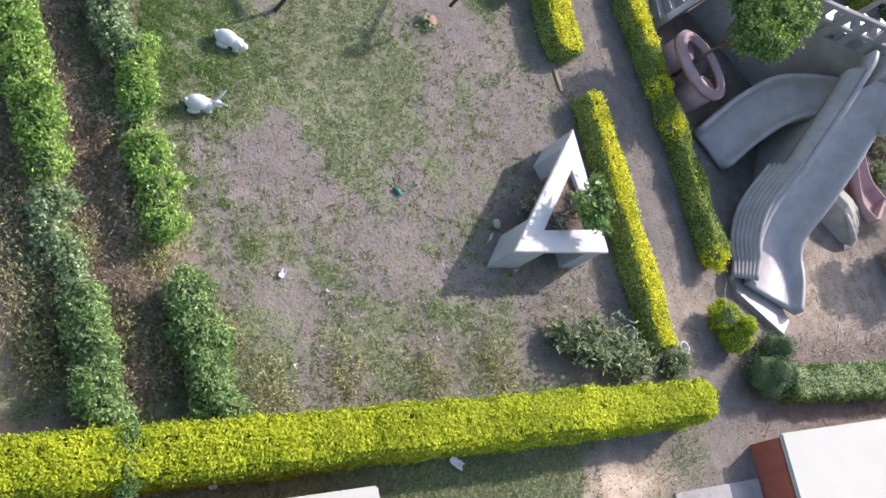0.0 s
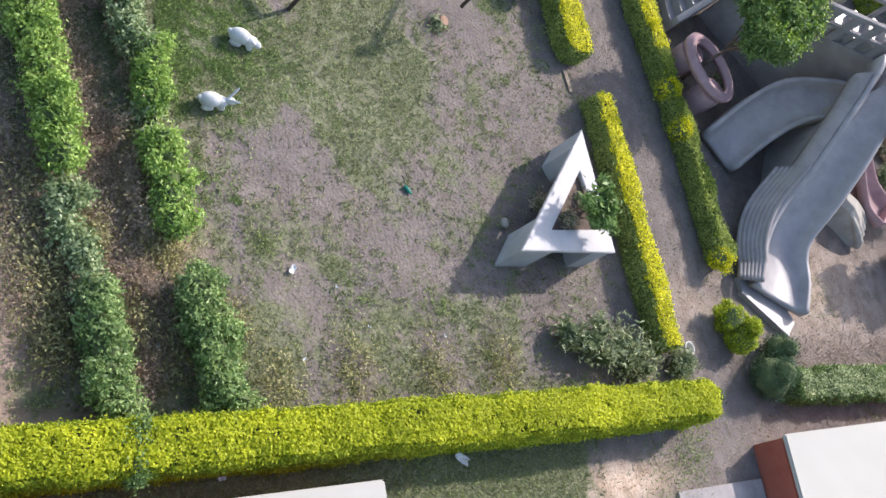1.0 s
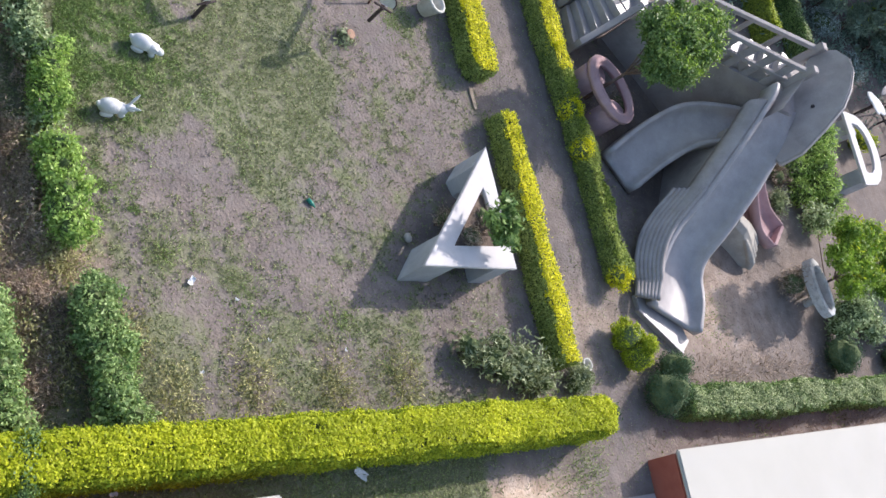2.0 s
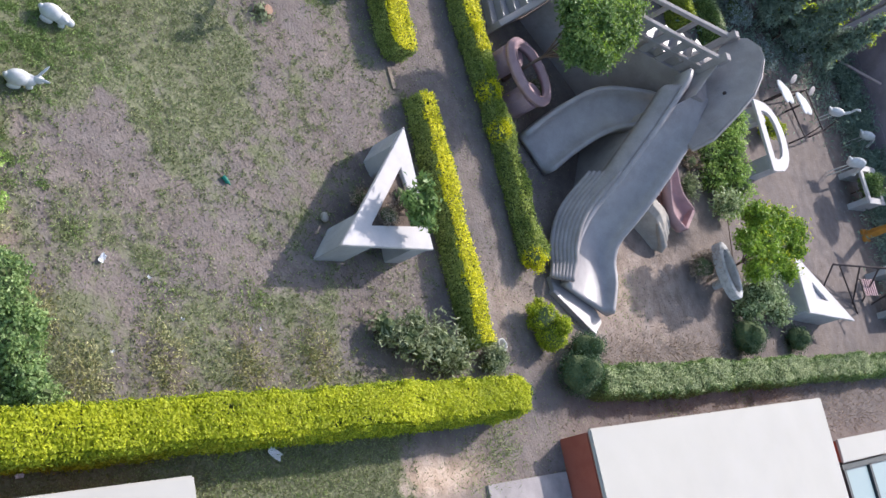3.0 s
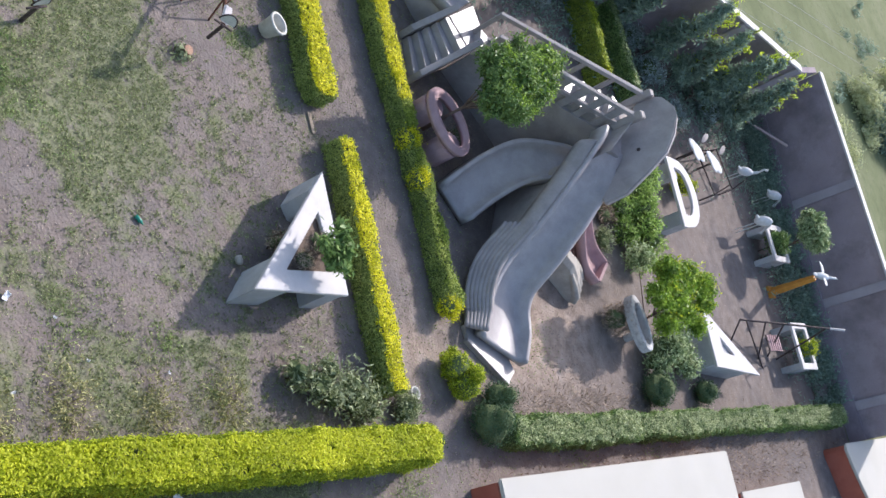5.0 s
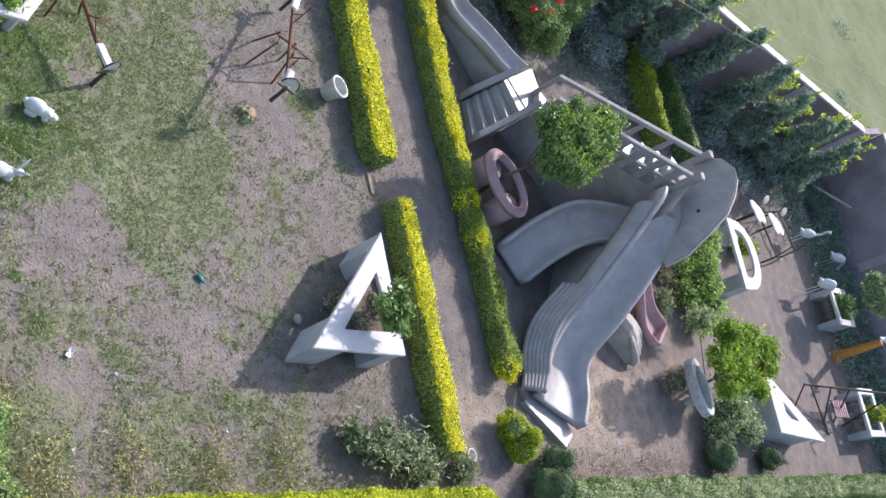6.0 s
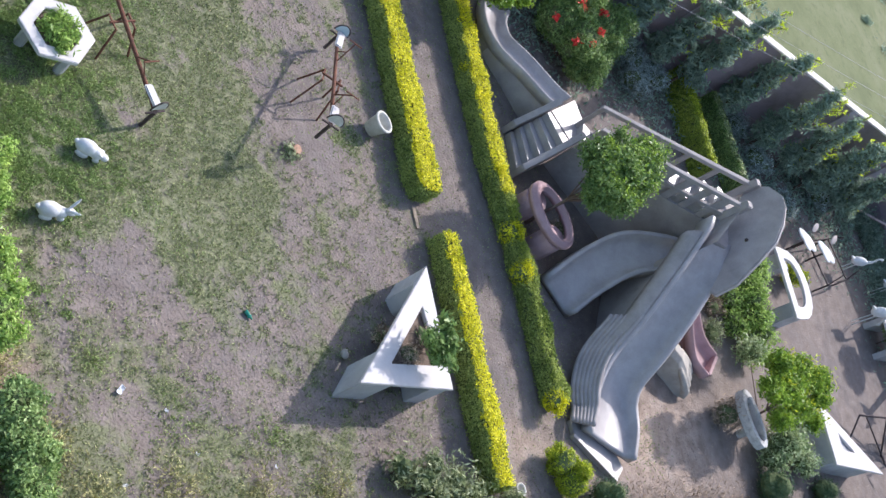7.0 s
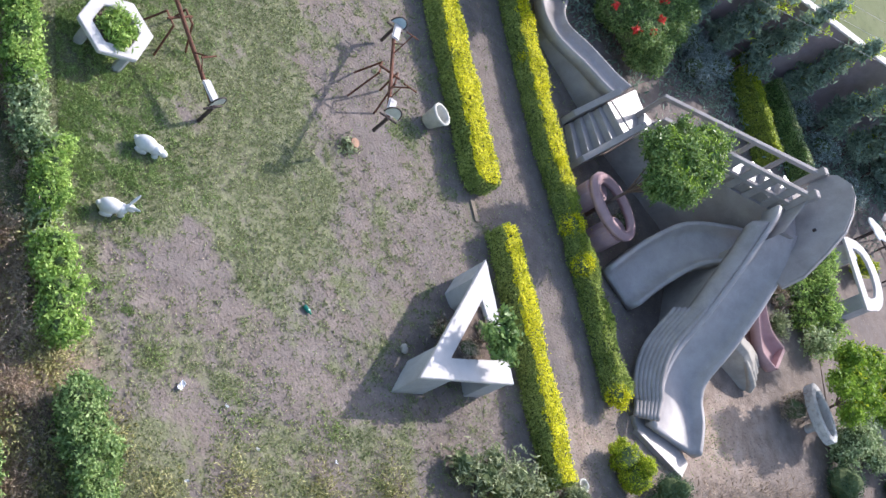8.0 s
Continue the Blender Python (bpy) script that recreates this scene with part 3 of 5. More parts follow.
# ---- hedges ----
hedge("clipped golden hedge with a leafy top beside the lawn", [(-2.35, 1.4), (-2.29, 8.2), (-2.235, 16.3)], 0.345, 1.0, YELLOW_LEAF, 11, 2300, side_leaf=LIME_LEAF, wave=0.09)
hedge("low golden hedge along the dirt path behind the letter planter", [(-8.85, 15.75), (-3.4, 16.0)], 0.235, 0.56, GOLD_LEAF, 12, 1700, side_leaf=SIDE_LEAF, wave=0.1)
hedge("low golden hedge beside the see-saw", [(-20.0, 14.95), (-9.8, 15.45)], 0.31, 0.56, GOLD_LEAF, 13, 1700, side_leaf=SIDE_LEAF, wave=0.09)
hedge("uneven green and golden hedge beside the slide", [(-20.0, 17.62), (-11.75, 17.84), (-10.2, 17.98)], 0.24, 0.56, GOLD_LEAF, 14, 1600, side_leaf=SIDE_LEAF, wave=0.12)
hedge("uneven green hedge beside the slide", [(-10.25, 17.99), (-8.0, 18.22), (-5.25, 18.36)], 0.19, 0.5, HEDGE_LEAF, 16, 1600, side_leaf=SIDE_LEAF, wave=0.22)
for i, (x, y) in enumerate(((-5.3, 18.2), (-8.3, 18.0), (-9.3, 17.95), (-12.9, 17.8), (-13.6, 17.75), (-14.6, 17.85), (-10.9, 17.9), (-15.6, 17.8))):
    shrub("golden tuft growing through the green hedge", [(x, y, 0.36, 0.24, 0.2, 0.26)], GOLD_LEAF, 1500, 0.065, 0.035, 200 + i, group="golden tufts", tufts=3)
shrub("dark green plant growing through the golden hedge", [(-2.43, 4.98, 0.93, 0.28, 0.16, 0.14), (-2.14, 4.96, 0.91, 0.24, 0.15, 0.14), (-1.99, 5.0, 0.6, 0.14, 0.15, 0.3)], GREEN_LEAF, 1900, 0.07, 0.036, 210, tufts=3)
for i, (y0, y1, half, tall) in enumerate(((19.4, 23.5, 0.32, 0.66), (23.3, 28.1, 0.3, 0.7), (27.8, 30.9, 0.29, 0.66), (30.5, 34.9, 0.31, 0.7), (34.6, 38.3, 0.29, 0.66))):
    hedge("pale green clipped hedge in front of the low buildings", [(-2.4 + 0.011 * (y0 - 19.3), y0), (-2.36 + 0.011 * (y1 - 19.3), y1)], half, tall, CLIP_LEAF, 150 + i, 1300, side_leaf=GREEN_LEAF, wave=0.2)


# ---- planters in the shape of letters and rings ----
def planter(label, outline, hole, height, legs, thick=0.09, material=None, name="letter_planter", cat="planter"):
    material = material or WHITE
    ob = thing(name, label, cat, "letter planters", (*outline[0], 0))
    x0, y0 = outline[0]
    sh = lambda o: [(x - x0, y - y0) for x, y in o]
    part("top_slab", prism(sh(outline), height - thick, height, 0.012, sh(hole)), material, ob)
    # legs under white slabs take the white with shade painted in
    for leg in legs:
        part("leg", prism(sh(leg), -0.1, height - thick - 0.002, 0.012), LEG if material is WHITE else material, ob)
    return ob


planter("large white concrete letter planter shaped like an A", [(-7.74, 14.44), (-5.18, 12.26), (-5.17, 14.56)],
        [(-6.83, 14.12), (-5.59, 13.07), (-5.63, 14.3)], 0.95,
        [[(-5.2, 12.33), (-5.2, 13.09), (-5.75, 13.2), (-5.85, 12.85)], [(-5.2, 14.1), (-5.2, 14.52), (-5.6, 14.52), (-5.6, 14.1)],
         [(-7.72, 14.42), (-7.31, 14.05), (-7.02, 14.16), (-6.88, 14.46)],
         # not a leg: panel added under the sun-side edge to block light
         [(-6.78, 14.3), (-5.62, 14.38), (-5.62, 14.52), (-6.78, 14.46)]])
planter("white concrete letter planter shaped like a small A", [(-5.63, 29.27), (-3.81, 29.24), (-3.53, 31.97)],
        [(-4.72, 29.9), (-4.24, 29.89), (-4.16, 30.56)], 0.9, [[(-5.2, 29.35), (-3.9, 29.3), (-3.65, 31.5), (-4.1, 31.0)]])
def soil_bed(label, outline, low, high):
    x0, y0 = outline[0]
    ob = thing("soil_bed", label, "soil", "soil beds", (x0, y0, 0))
    part("soil", prism([(x - x0, y - y0) for x, y in outline], low, high, 0.02), SOIL, ob)


# soil carried down to the ground, added to block sun under the slab
soil_bed("dry brown soil filling the large white letter planter", [(-6.85, 14.14), (-5.58, 13.05), (-5.62, 14.32)], -0.05, 0.84)


def letter_d(x0, x1, y0, y1, c):
    """A D whose straight back lies along x at y0, cut by corner rounding c."""
    n = 10
    arc = [(x1 - (x1 - x0) * 0.5 * (1 - math.cos(math.pi * k / n)), y0 + c + (y1 - y0 - c) * math.sin(math.pi * k / n) ** 0.75) for k in range(n + 1)]
    return [(x0, y0), (x1, y0)] + arc


d_out, d_in = letter_d(-10.55, -8.2, 29.58, 30.98, 0.25), letter_d(-10.2, -8.6, 29.9, 30.6, 0.08)
planter("white concrete letter planter shaped like a D", d_out, d_in, 0.9, [[(-8.3, 29.55), (-8.27, 30.1), (-8.7, 30.2), (-8.75, 29.6)], [(-10.4, 29.78), (-9.9, 29.74), (-9.9, 30.2), (-10.35, 30.1)]])


def ring(cx, cy, ax, ay, n=16, turn=0.0):
    c, s = math.cos(turn), math.sin(turn)
    return [(cx + c * ax * math.cos(k) - s * ay * math.sin(k), cy + s * ax * math.cos(k) + c * ay * math.sin(k)) for k in (2 * math.pi * i / n for i in range(n))]


planter("white ring-shaped letter planter with chipped paint", ring(-5.05, 25.72, 0.8, 0.34, 22, 0.16), ring(-5.02, 25.74, 0.6, 0.2, 22, 0.16), 0.8,
        [ring(-5.5, 25.85, 0.12, 0.12, 10), ring(-4.85, 26.05, 0.12, 0.12, 10)], thick=0.26, material=CHIPPED)
planter("white hexagonal planter on splayed legs", ring(-11.14, 7.1, 0.67, 0.67, 6, 0.52), ring(-11.14, 7.1, 0.42, 0.42, 6, 0.52), 0.6,
        [ring(-11.1, 6.68, 0.1, 0.1, 6), ring(-10.75, 7.35, 0.1, 0.1, 6), ring(-11.5, 7.3, 0.1, 0.1, 6)], name="hexagonal_planter")


# soil fill added to stop sun through the hole and close the shadow
soil_bed("dark soil filling the hexagonal planter", ring(-11.14, 7.1, 0.425, 0.425, 6, 0.52), 0.36, 0.5)


def box_planter(label, x0, x1, y0, y1, h):
    ob = planter(label, [(x0, y0), (x1, y0), (x1, y1), (x0, y1)], [(x0 + .22, y0 + .22), (x1 - .22, y0 + .22), (x1 - .22, y1 - .22), (x0 + .22, y1 - .22)], h,
                 [[(x0 + .05, y0 + .05), (x0 + .25, y0 + .05), (x0 + .25, y1 - .05), (x0 + .05, y1 - .05)], [(x1 - .25, y0 + .05), (x1 - .05, y0 + .05), (x1 - .05, y1 - .05), (x1 - .25, y1 - .05)]], name="frame_planter")
    return ob


box_planter("white rectangular frame planter by the wall", -5.4, -3.75, 35.7, 36.95, 0.8)
box_planter("white rectangular frame planter with dark plants", -9.05, -7.65, 36.05, 37.3, 0.8)


# ---- the concrete slide ----
def trough(stations, half, wall, thick, other=None):
    """A thick U along (x, y, z) stations; half, wall: lists or numbers."""
    st = []
    for i, p in enumerate(stations):
        d = (stations[min(i + 1, len(stations) - 1)] - stations[max(i - 1, 0)])
        d = Vector((d.x, d.y)).normalized()
        st.append((p.x, p.y, p.z, d.y, -d.x))
    pick = lambda v, k: v[k] if isinstance(v, (list, tuple)) else v

    def sec(k):
        h, w = pick(half, k), pick(wall, k)
        t = thick
        v = w if other is None else other[k]
        return [(-h - t, -t), (-h - t, w - 0.02), (-h - t + 0.03, w), (-h - 0.03, w), (-h, w - 0.02), (-h + 0.03, 0.1), (-h + 0.14, 0.0), (0, -0.02), (h - 0.14, 0.0), (h - 0.03, 0.1), (h, v - 0.02),
                (h + 0.03, v), (h + t - 0.03, v), (h + t, v - 0.02), (h + t, -t)]
    return loft(st, sec)


def lerp(vals, n):
    return [float(np.interp(i / (n - 1), np.linspace(0, 1, len(vals)), vals)) for i in range(n)]


def one_skin(ob, size):
    """Melts the shapes of a statue into one closed skin."""
    md = ob.modifiers.new("skin", "REMESH")
    md.mode, md.voxel_size, md.use_smooth_shade = "VOXEL", size, True
    bpy.context.view_layer.update()
    me = bpy.data.meshes.new_from_object(ob.evaluated_get(bpy.context.evaluated_depsgraph_get()))
    ob.modifiers.clear()
    ob.data = me
    return ob


# ---- the concrete elephant slide ----
slide = thing("elephant_slide", "grey concrete elephant slide with ribbed trunk and stairs", "slide", "", (-9.0, 22.5, 0))
SO = Vector((9.0, -22.5, 0))


def local(points):
    return [Vector(p) + SO for p in points]


def sloped(a, b, half, low, high, bm=None):
    """A beam with upright sides between two points, low below and high above them."""
    a, b = Vector(a), Vector(b)
    d = Vector((b.x - a.x, b.y - a.y)).normalized()
    st = [(p.x, p.y, p.z, d.y, -d.x) for p in (a, b)]
    bm = loft(st, lambda k: [(-half, low), (half, low), (half, high), (-half, high)], True, bm)
    bmesh.ops.bevel(bm, geom=list(bm.edges), offset=0.012, segments=1, affect="EDGES")
    return bm


main = spline(local(((-8.75, 22.19, 3.08), (-8.45, 22.0, 2.98), (-7.83, 21.61, 2.5), (-7.2, 21.23, 1.91), (-6.58, 20.84, 1.31), (-5.95, 20.42, 0.64), (-5.45, 20.24, 0.38), (-4.9, 20.14, 0.31), (-4.36, 19.88, 0.3))), 5)
k = len(main)
part("main_chute", trough(main, lerp([0.46, 0.46, 0.46, 0.46, 0.46, 0.48, 0.54, 0.62, 0.68], k), lerp([0.02, 0.03, 0.2, 0.32, 0.34, 0.32, 0.3, 0.26, 0.16], k), 0.13, lerp([0.34, 0.36, 0.34, 0.34, 0.34, 0.3, 0.22, 0.17, 0.12], k)), CONCRETE_WORN, slide, "worn grey slide bed", True)
low = [p for p in main if 0.75 < p.z < 2.95]
part("trunk_wall", loft([(p.x, p.y, p.z, -0.534, -0.845) for p in low], lambda q: [(-0.42, -low[q].z - 0.05), (0.42, -low[q].z - 0.05), (0.42, -0.1), (-0.42, -0.1)]), CONCRETE, slide)
part("trunk_flank", loft([(p.x, p.y, p.z, -0.534, -0.845) for p in low], lambda q: [(0.592, -0.2), (0.8, -0.24), (0.84, -0.02), (0.78, 0.12), (0.66, 0.26), (0.592, 0.3)]), CONCRETE, slide, "", True)
flat = lambda pts: [(x + 9.0, y - 22.5) for x, y in pts]
part("end_lip", prism(flat([(-4.98, 18.95), (-4.62, 18.98), (-3.6, 20.16), (-3.88, 20.5), (-4.35, 20.3), (-4.95, 19.4)]), -0.1, 0.1, 0.02), CONCRETE_WORN, slide, "low outer lip of the slide bed")
part("end_rim", sloped(*local(((-4.64, 18.94, 0.0), (-3.6, 20.14, 0.0))), 0.05, -0.12, 0.14), CONCRETE_WORN, slide)
side = spline(local(((-7.97, 19.36, 0.16), (-8.45, 20.08, 0.62), (-8.8, 20.92, 1.2), (-8.68, 21.75, 1.72), (-8.45, 22.35, 2.0))), 6)
part("side_chute", trough(side, lerp([0.46, 0.46, 0.45, 0.42, 0.4], len(side)), 0.28, 0.12), CONCRETE_WORN, slide, "", True)
back = spline(local(((-12.95, 20.1, 0.98), (-13.3, 19.9, 0.84), (-14.0, 19.55, 0.63), (-14.83, 19.05, 0.38), (-15.63, 19.1, 0.24), (-16.3, 19.5, 0.17))), 6)
part("back_chute", trough(back, 0.34, 0.22, 0.09), CONCRETE_WORN, slide, "", True)
part("back_chute_base", loft([(p.x, p.y, p.z, 0.52, -0.85) for p in back[::3]], lambda q: [(-0.36, -back[3 * q].z - 0.05), (0.36, -back[3 * q].z - 0.05), (0.34, -0.11), (-0.34, -0.11)]), CONCRETE, slide)

# pleated flank of the trunk
for j in range(7):
    run = []
    for i in range(k // 2 - 1, k):
        p = main[i]
        d = (main[min(i + 1, k - 1)] - main[max(i - 1, 0)])
        d = Vector((d.x, d.y, 0)).normalized()
        left = Vector((-d.y, d.x, 0)) * -1
        left = left if left.y < 0 else -left
        s = (i - k // 2 + 1) / (k - k // 2)
        w = 0.6 + 0.2 * s
        drop = 0.24 - 0.1 * j * (1 - 0.55 * s)
        run.append(p + left * (w + 0.012 + 0.062 * j) + Vector((0, 0, max(drop, 0.03 - p.z))))
    part("trunk_pleat", tube(run, [0.062] * len(run), 8), CONCRETE, slide, smooth=True)

# platform, head and supports
part("platform", prism(flat([(-8.6, 21.85), (-8.4, 22.55), (-9.35, 23.7), (-10.05, 23.25), (-9.3, 22.45)]), 2.95, 3.12, 0.02), CONCRETE, slide)
head_rim = [(-7.32, 21.94, 2.73), (-7.43, 22.17, 3.23), (-7.86, 22.55, 3.77), (-8.25, 22.87, 4.17), (-8.66, 23.11, 4.35), (-9.12, 23.32, 4.44), (-9.47, 23.44, 4.39), (-9.86, 23.49, 4.11), (-10.06, 23.4, 3.64), (-9.84, 23.23, 3.46), (-8.91, 22.71, 3.07), (-8.39, 22.37, 2.72), (-7.68, 22.0, 2.51)]
part("cheek_wall", loft([(q.x, q.y, q.z, 0.75, -0.66) for q in local(((-8.42, 21.62, 3.42), (-9.2, 22.5, 3.72)))], lambda q: [(-0.07, -0.6), (0.07, -0.6), (0.07, 0.0), (-0.07, 0.0)]), CONCRETE, slide)
hb = bmesh.new()
thick = Vector((0.35, 0.87, -0.34)) * 0.14
front, rear = [hb.verts.new(p) for p in local(head_rim)], [hb.verts.new(p + thick) for p in local(head_rim)]
hb.faces.new(front)
hb.faces.new(rear[::-1])
for i in range(len(front)):
    hb.faces.new((front[i], rear[i], rear[(i + 1) % len(front)], front[(i + 1) % len(front)]))
bmesh.ops.recalc_face_normals(hb, faces=hb.faces)
bmesh.ops.bevel(hb, geom=[e for e in hb.edges if e.calc_face_angle(0) > 0.9], offset=0.03, segments=2, affect="EDGES")
head = part("head", hb, CONCRETE, slide, "rounded grey elephant head")
for x, y, z in ((-8.53, 22.73, 3.52),):
    e = bmesh.new()
    bmesh.ops.create_icosphere(e, subdivisions=2, radius=0.05, matrix=Matrix.Translation(Vector((x, y, z)) + SO))
    part("eye", e, DARK_IRON, head, smooth=True)
for x, y, z in ((-9.4, 23.0, 2.8), (-8.75, 22.3, 2.8), (-9.6, 24.2, 3.3), (-8.3, 23.2, 2.8)):
    part("support_column", bar(*local(((x, y, -0.1), (x, y, z))), 0.2, 16), CONCRETE, slide, smooth=False)
for x, y, z in ((-7.4, 21.55, 1.6), (-8.7, 21.2, 1.15), (-6.3, 20.75, 0.75)):
    part("support_wall", box(x + 9 - 0.3, x + 9 + 0.3, y - 22.5 - 0.12, y - 22.5 + 0.12, -0.1, z, 0.02), CONCRETE, slide)

# lower flight, landing, upper flight between parapets
foot_l, foot_r, top_l, top_r = Vector((-12.29, 18.96, 0)), Vector((-11.2, 18.9, 0)), Vector((-12.66, 19.75, 0)), Vector((-11.95, 20.2, 0))
STEPS = 5
for i in range(STEPS):
    a0, a1 = i / STEPS, (i + 1) / STEPS
    o = [foot_l.lerp(top_l, a0), foot_r.lerp(top_r, a0), foot_r.lerp(top_r, a1), foot_l.lerp(top_l, a1)]
    part("step", prism(flat([(p.x, p.y) for p in o]), -0.05, 0.97 * a1, 0.012), CONCRETE_WORN, slide)
part("stringer", sloped(*local(((-11.12, 18.8, 0.1), (-11.86, 20.22, 1.1))), 0.08, -0.6, 0.4), CONCRETE, slide)
part("stringer", sloped(*local(((-12.4, 18.9, 0.1), (-12.77, 19.75, 1.0))), 0.08, -0.6, 0.35), CONCRETE, slide)
part("landing", prism(flat([(-12.68, 19.78), (-12.0, 20.22), (-12.3, 21.1), (-13.3, 20.9)]), -0.05, 0.98, 0.015), CONCRETE_WORN, slide, "sunlit landing")
for i in range(10):
    a0, a1 = i / 10, (i + 1) / 10
    l0, r0 = Vector((-12.48, 20.7, 0)), Vector((-11.8, 20.42, 0))
    l1, r1 = Vector((-10.0, 23.25, 0)), Vector((-9.28, 22.55, 0))
    o = [r0.lerp(r1, a0), r0.lerp(r1, a1 + 0.03), l0.lerp(l1, a1 + 0.03), l0.lerp(l1, a0)]
    part("step", prism(flat([(p.x, p.y) for p in o]), 0.98 + 2.1 * a1 - 0.34, 0.98 + 2.1 * a1, 0.01), CONCRETE_WORN, slide)
NA, NB = Vector((-11.81, 20.35, 1.95)), Vector((-9.24, 22.53, 3.85))
FA, FB = Vector((-12.52, 20.62, 1.95)), Vector((-9.98, 23.3, 3.85))
part("handrail", sloped(*local((NA, NB)), 0.075, -0.12, 0.0), CONCRETE, slide)
part("handrail", sloped(*local((FA, FB)), 0.075, -0.12, 0.0), CONCRETE, slide)
part("parapet_beam", sloped(*local((NA, NB)), 0.06, -0.62, -0.5), CONCRETE, slide)
na, nb = local((NA, NB))
part("parapet_wall", loft([(q.x, q.y, q.z, 0.65, -0.76) for q in (na, nb)], lambda q: [(-0.07, -(na, nb)[q].z - 0.1), (0.07, -(na, nb)[q].z - 0.1), (0.07, -0.98), (-0.07, -0.98)]), CONCRETE, slide)
for i in range(9):
    p = NA.lerp(NB, i / 8)
    q = NA.lerp(NB, min(1, i / 8 + 0.055))
    part("baluster", sloped(*local((p, q)), 0.045, -1.0, -0.1), CONCRETE, slide)
for i in range(6):
    p, q = FA.lerp(FB, i / 5 * 0.97), FA.lerp(FB, i / 5 * 0.97 + 0.03)
    part("baluster", sloped(*local((p, q)), 0.05, -1.05, -0.1), CONCRETE, slide)
part("parapet_beam", sloped(*local((FA, FB)), 0.06, -1.3, -0.95), CONCRETE, slide)
for p in (NB, FB):
    part("newel", box(p.x + 9 - 0.1, p.x + 9 + 0.1, p.y - 22.5 - 0.1, p.y - 22.5 + 0.1, 2.9, 3.98, 0.02), CONCRETE, slide)

# elephant foot of ridged concrete
F, S = Vector((0.6, 0.8, 0)), Vector((0.8, -0.6, 0))
fb = loft([(F.x * u, F.y * u, 0, S.x, S.y) for u in (-1.25, -0.9, -0.5, -0.2, 0.0)], lambda q: [(-w, -0.05) for w in ((0.27, 0.3, 0.34, 0.38, 0.38)[q],)] + [((0.27, 0.3, 0.34, 0.38, 0.38)[q], -0.05), ((0.25, 0.28, 0.33, 0.37, 0.36)[q], (0.66, 0.66, 0.52, 0.34, 0.16)[q]), ((0.12, 0.14, 0.16, 0.18, 0.18)[q], (0.8, 0.78, 0.62, 0.4, 0.18)[q]), ((-0.12, -0.14, -0.16, -0.18, -0.18)[q], (0.8, 0.78, 0.62, 0.4, 0.18)[q]), ((-0.25, -0.28, -0.33, -0.37, -0.36)[q], (0.66, 0.66, 0.52, 0.34, 0.16)[q])])
for i in range(4):
    o = S * (-0.33 + 0.22 * i)
    tube([o * 0.9 + F * -0.75 + Vector((0, 0, 0.62)), o + F * -0.35 + Vector((0, 0, 0.44)), o + F * -0.08 + Vector((0, 0, 0.28)), o + F * 0.06 + Vector((0, 0, 0.08))], [0.05, 0.1, 0.115, 0.09], 8, fb)
foot = one_skin(link("foot_sculpture", fb, FOOT, None, "", True), 0.022)
foot.matrix_world = pose(-6.06, 23.86, 0, 0, 0, 0)
tagged(foot, "ridged cream concrete elephant foot beside the slide", "sculpture")


# ---- pink ring planters ----
def pink_ring(label, at, turn):
    ob = thing("ring_planter", label, "planter", "ring planters", at, turn)
    bm = prism(ring(0, 0, 0.88, 0.58, 24), 0.66, 0.9, 0.06, ring(0.02, 0.03, 0.64, 0.36, 24))
    part("ring", bm, PINK, ob, "", True)
    for x in (-0.5, 0.5):
        part("leg", prism(ring(x, -0.1, 0.32, 0.36, 12), -0.1, 0.67, 0.02), PINK, ob)
    return ob


pink_ring("faded pink concrete ring planter with a tree growing in it", (-9.76, 19.07, 0), 20)
tongue = thing("pink_trough", "faded pink concrete trough half under the slide", "trough", "", (-7.0, 24.0, 0))
run = spline([Vector((-0.8, -0.35, 0.95)), Vector((-0.25, 0.05, 0.6)), Vector((0.12, 0.33, 0.42)), Vector((0.5, 0.66, 0.42))], 6)
part("trough", trough(run, lerp([0.2, 0.3, 0.42, 0.4], len(run)), 0.22, 0.08), PINK, tongue, "", True)
part("end_wall", sloped((0.24, 0.98, 0.42), (0.79, 0.36, 0.42), 0.05, -0.08, 0.22), PINK, tongue)
part("base", box(-0.35, 0.35, -0.2, 0.3, -0.05, 0.36, 0.05), PINK, tongue)


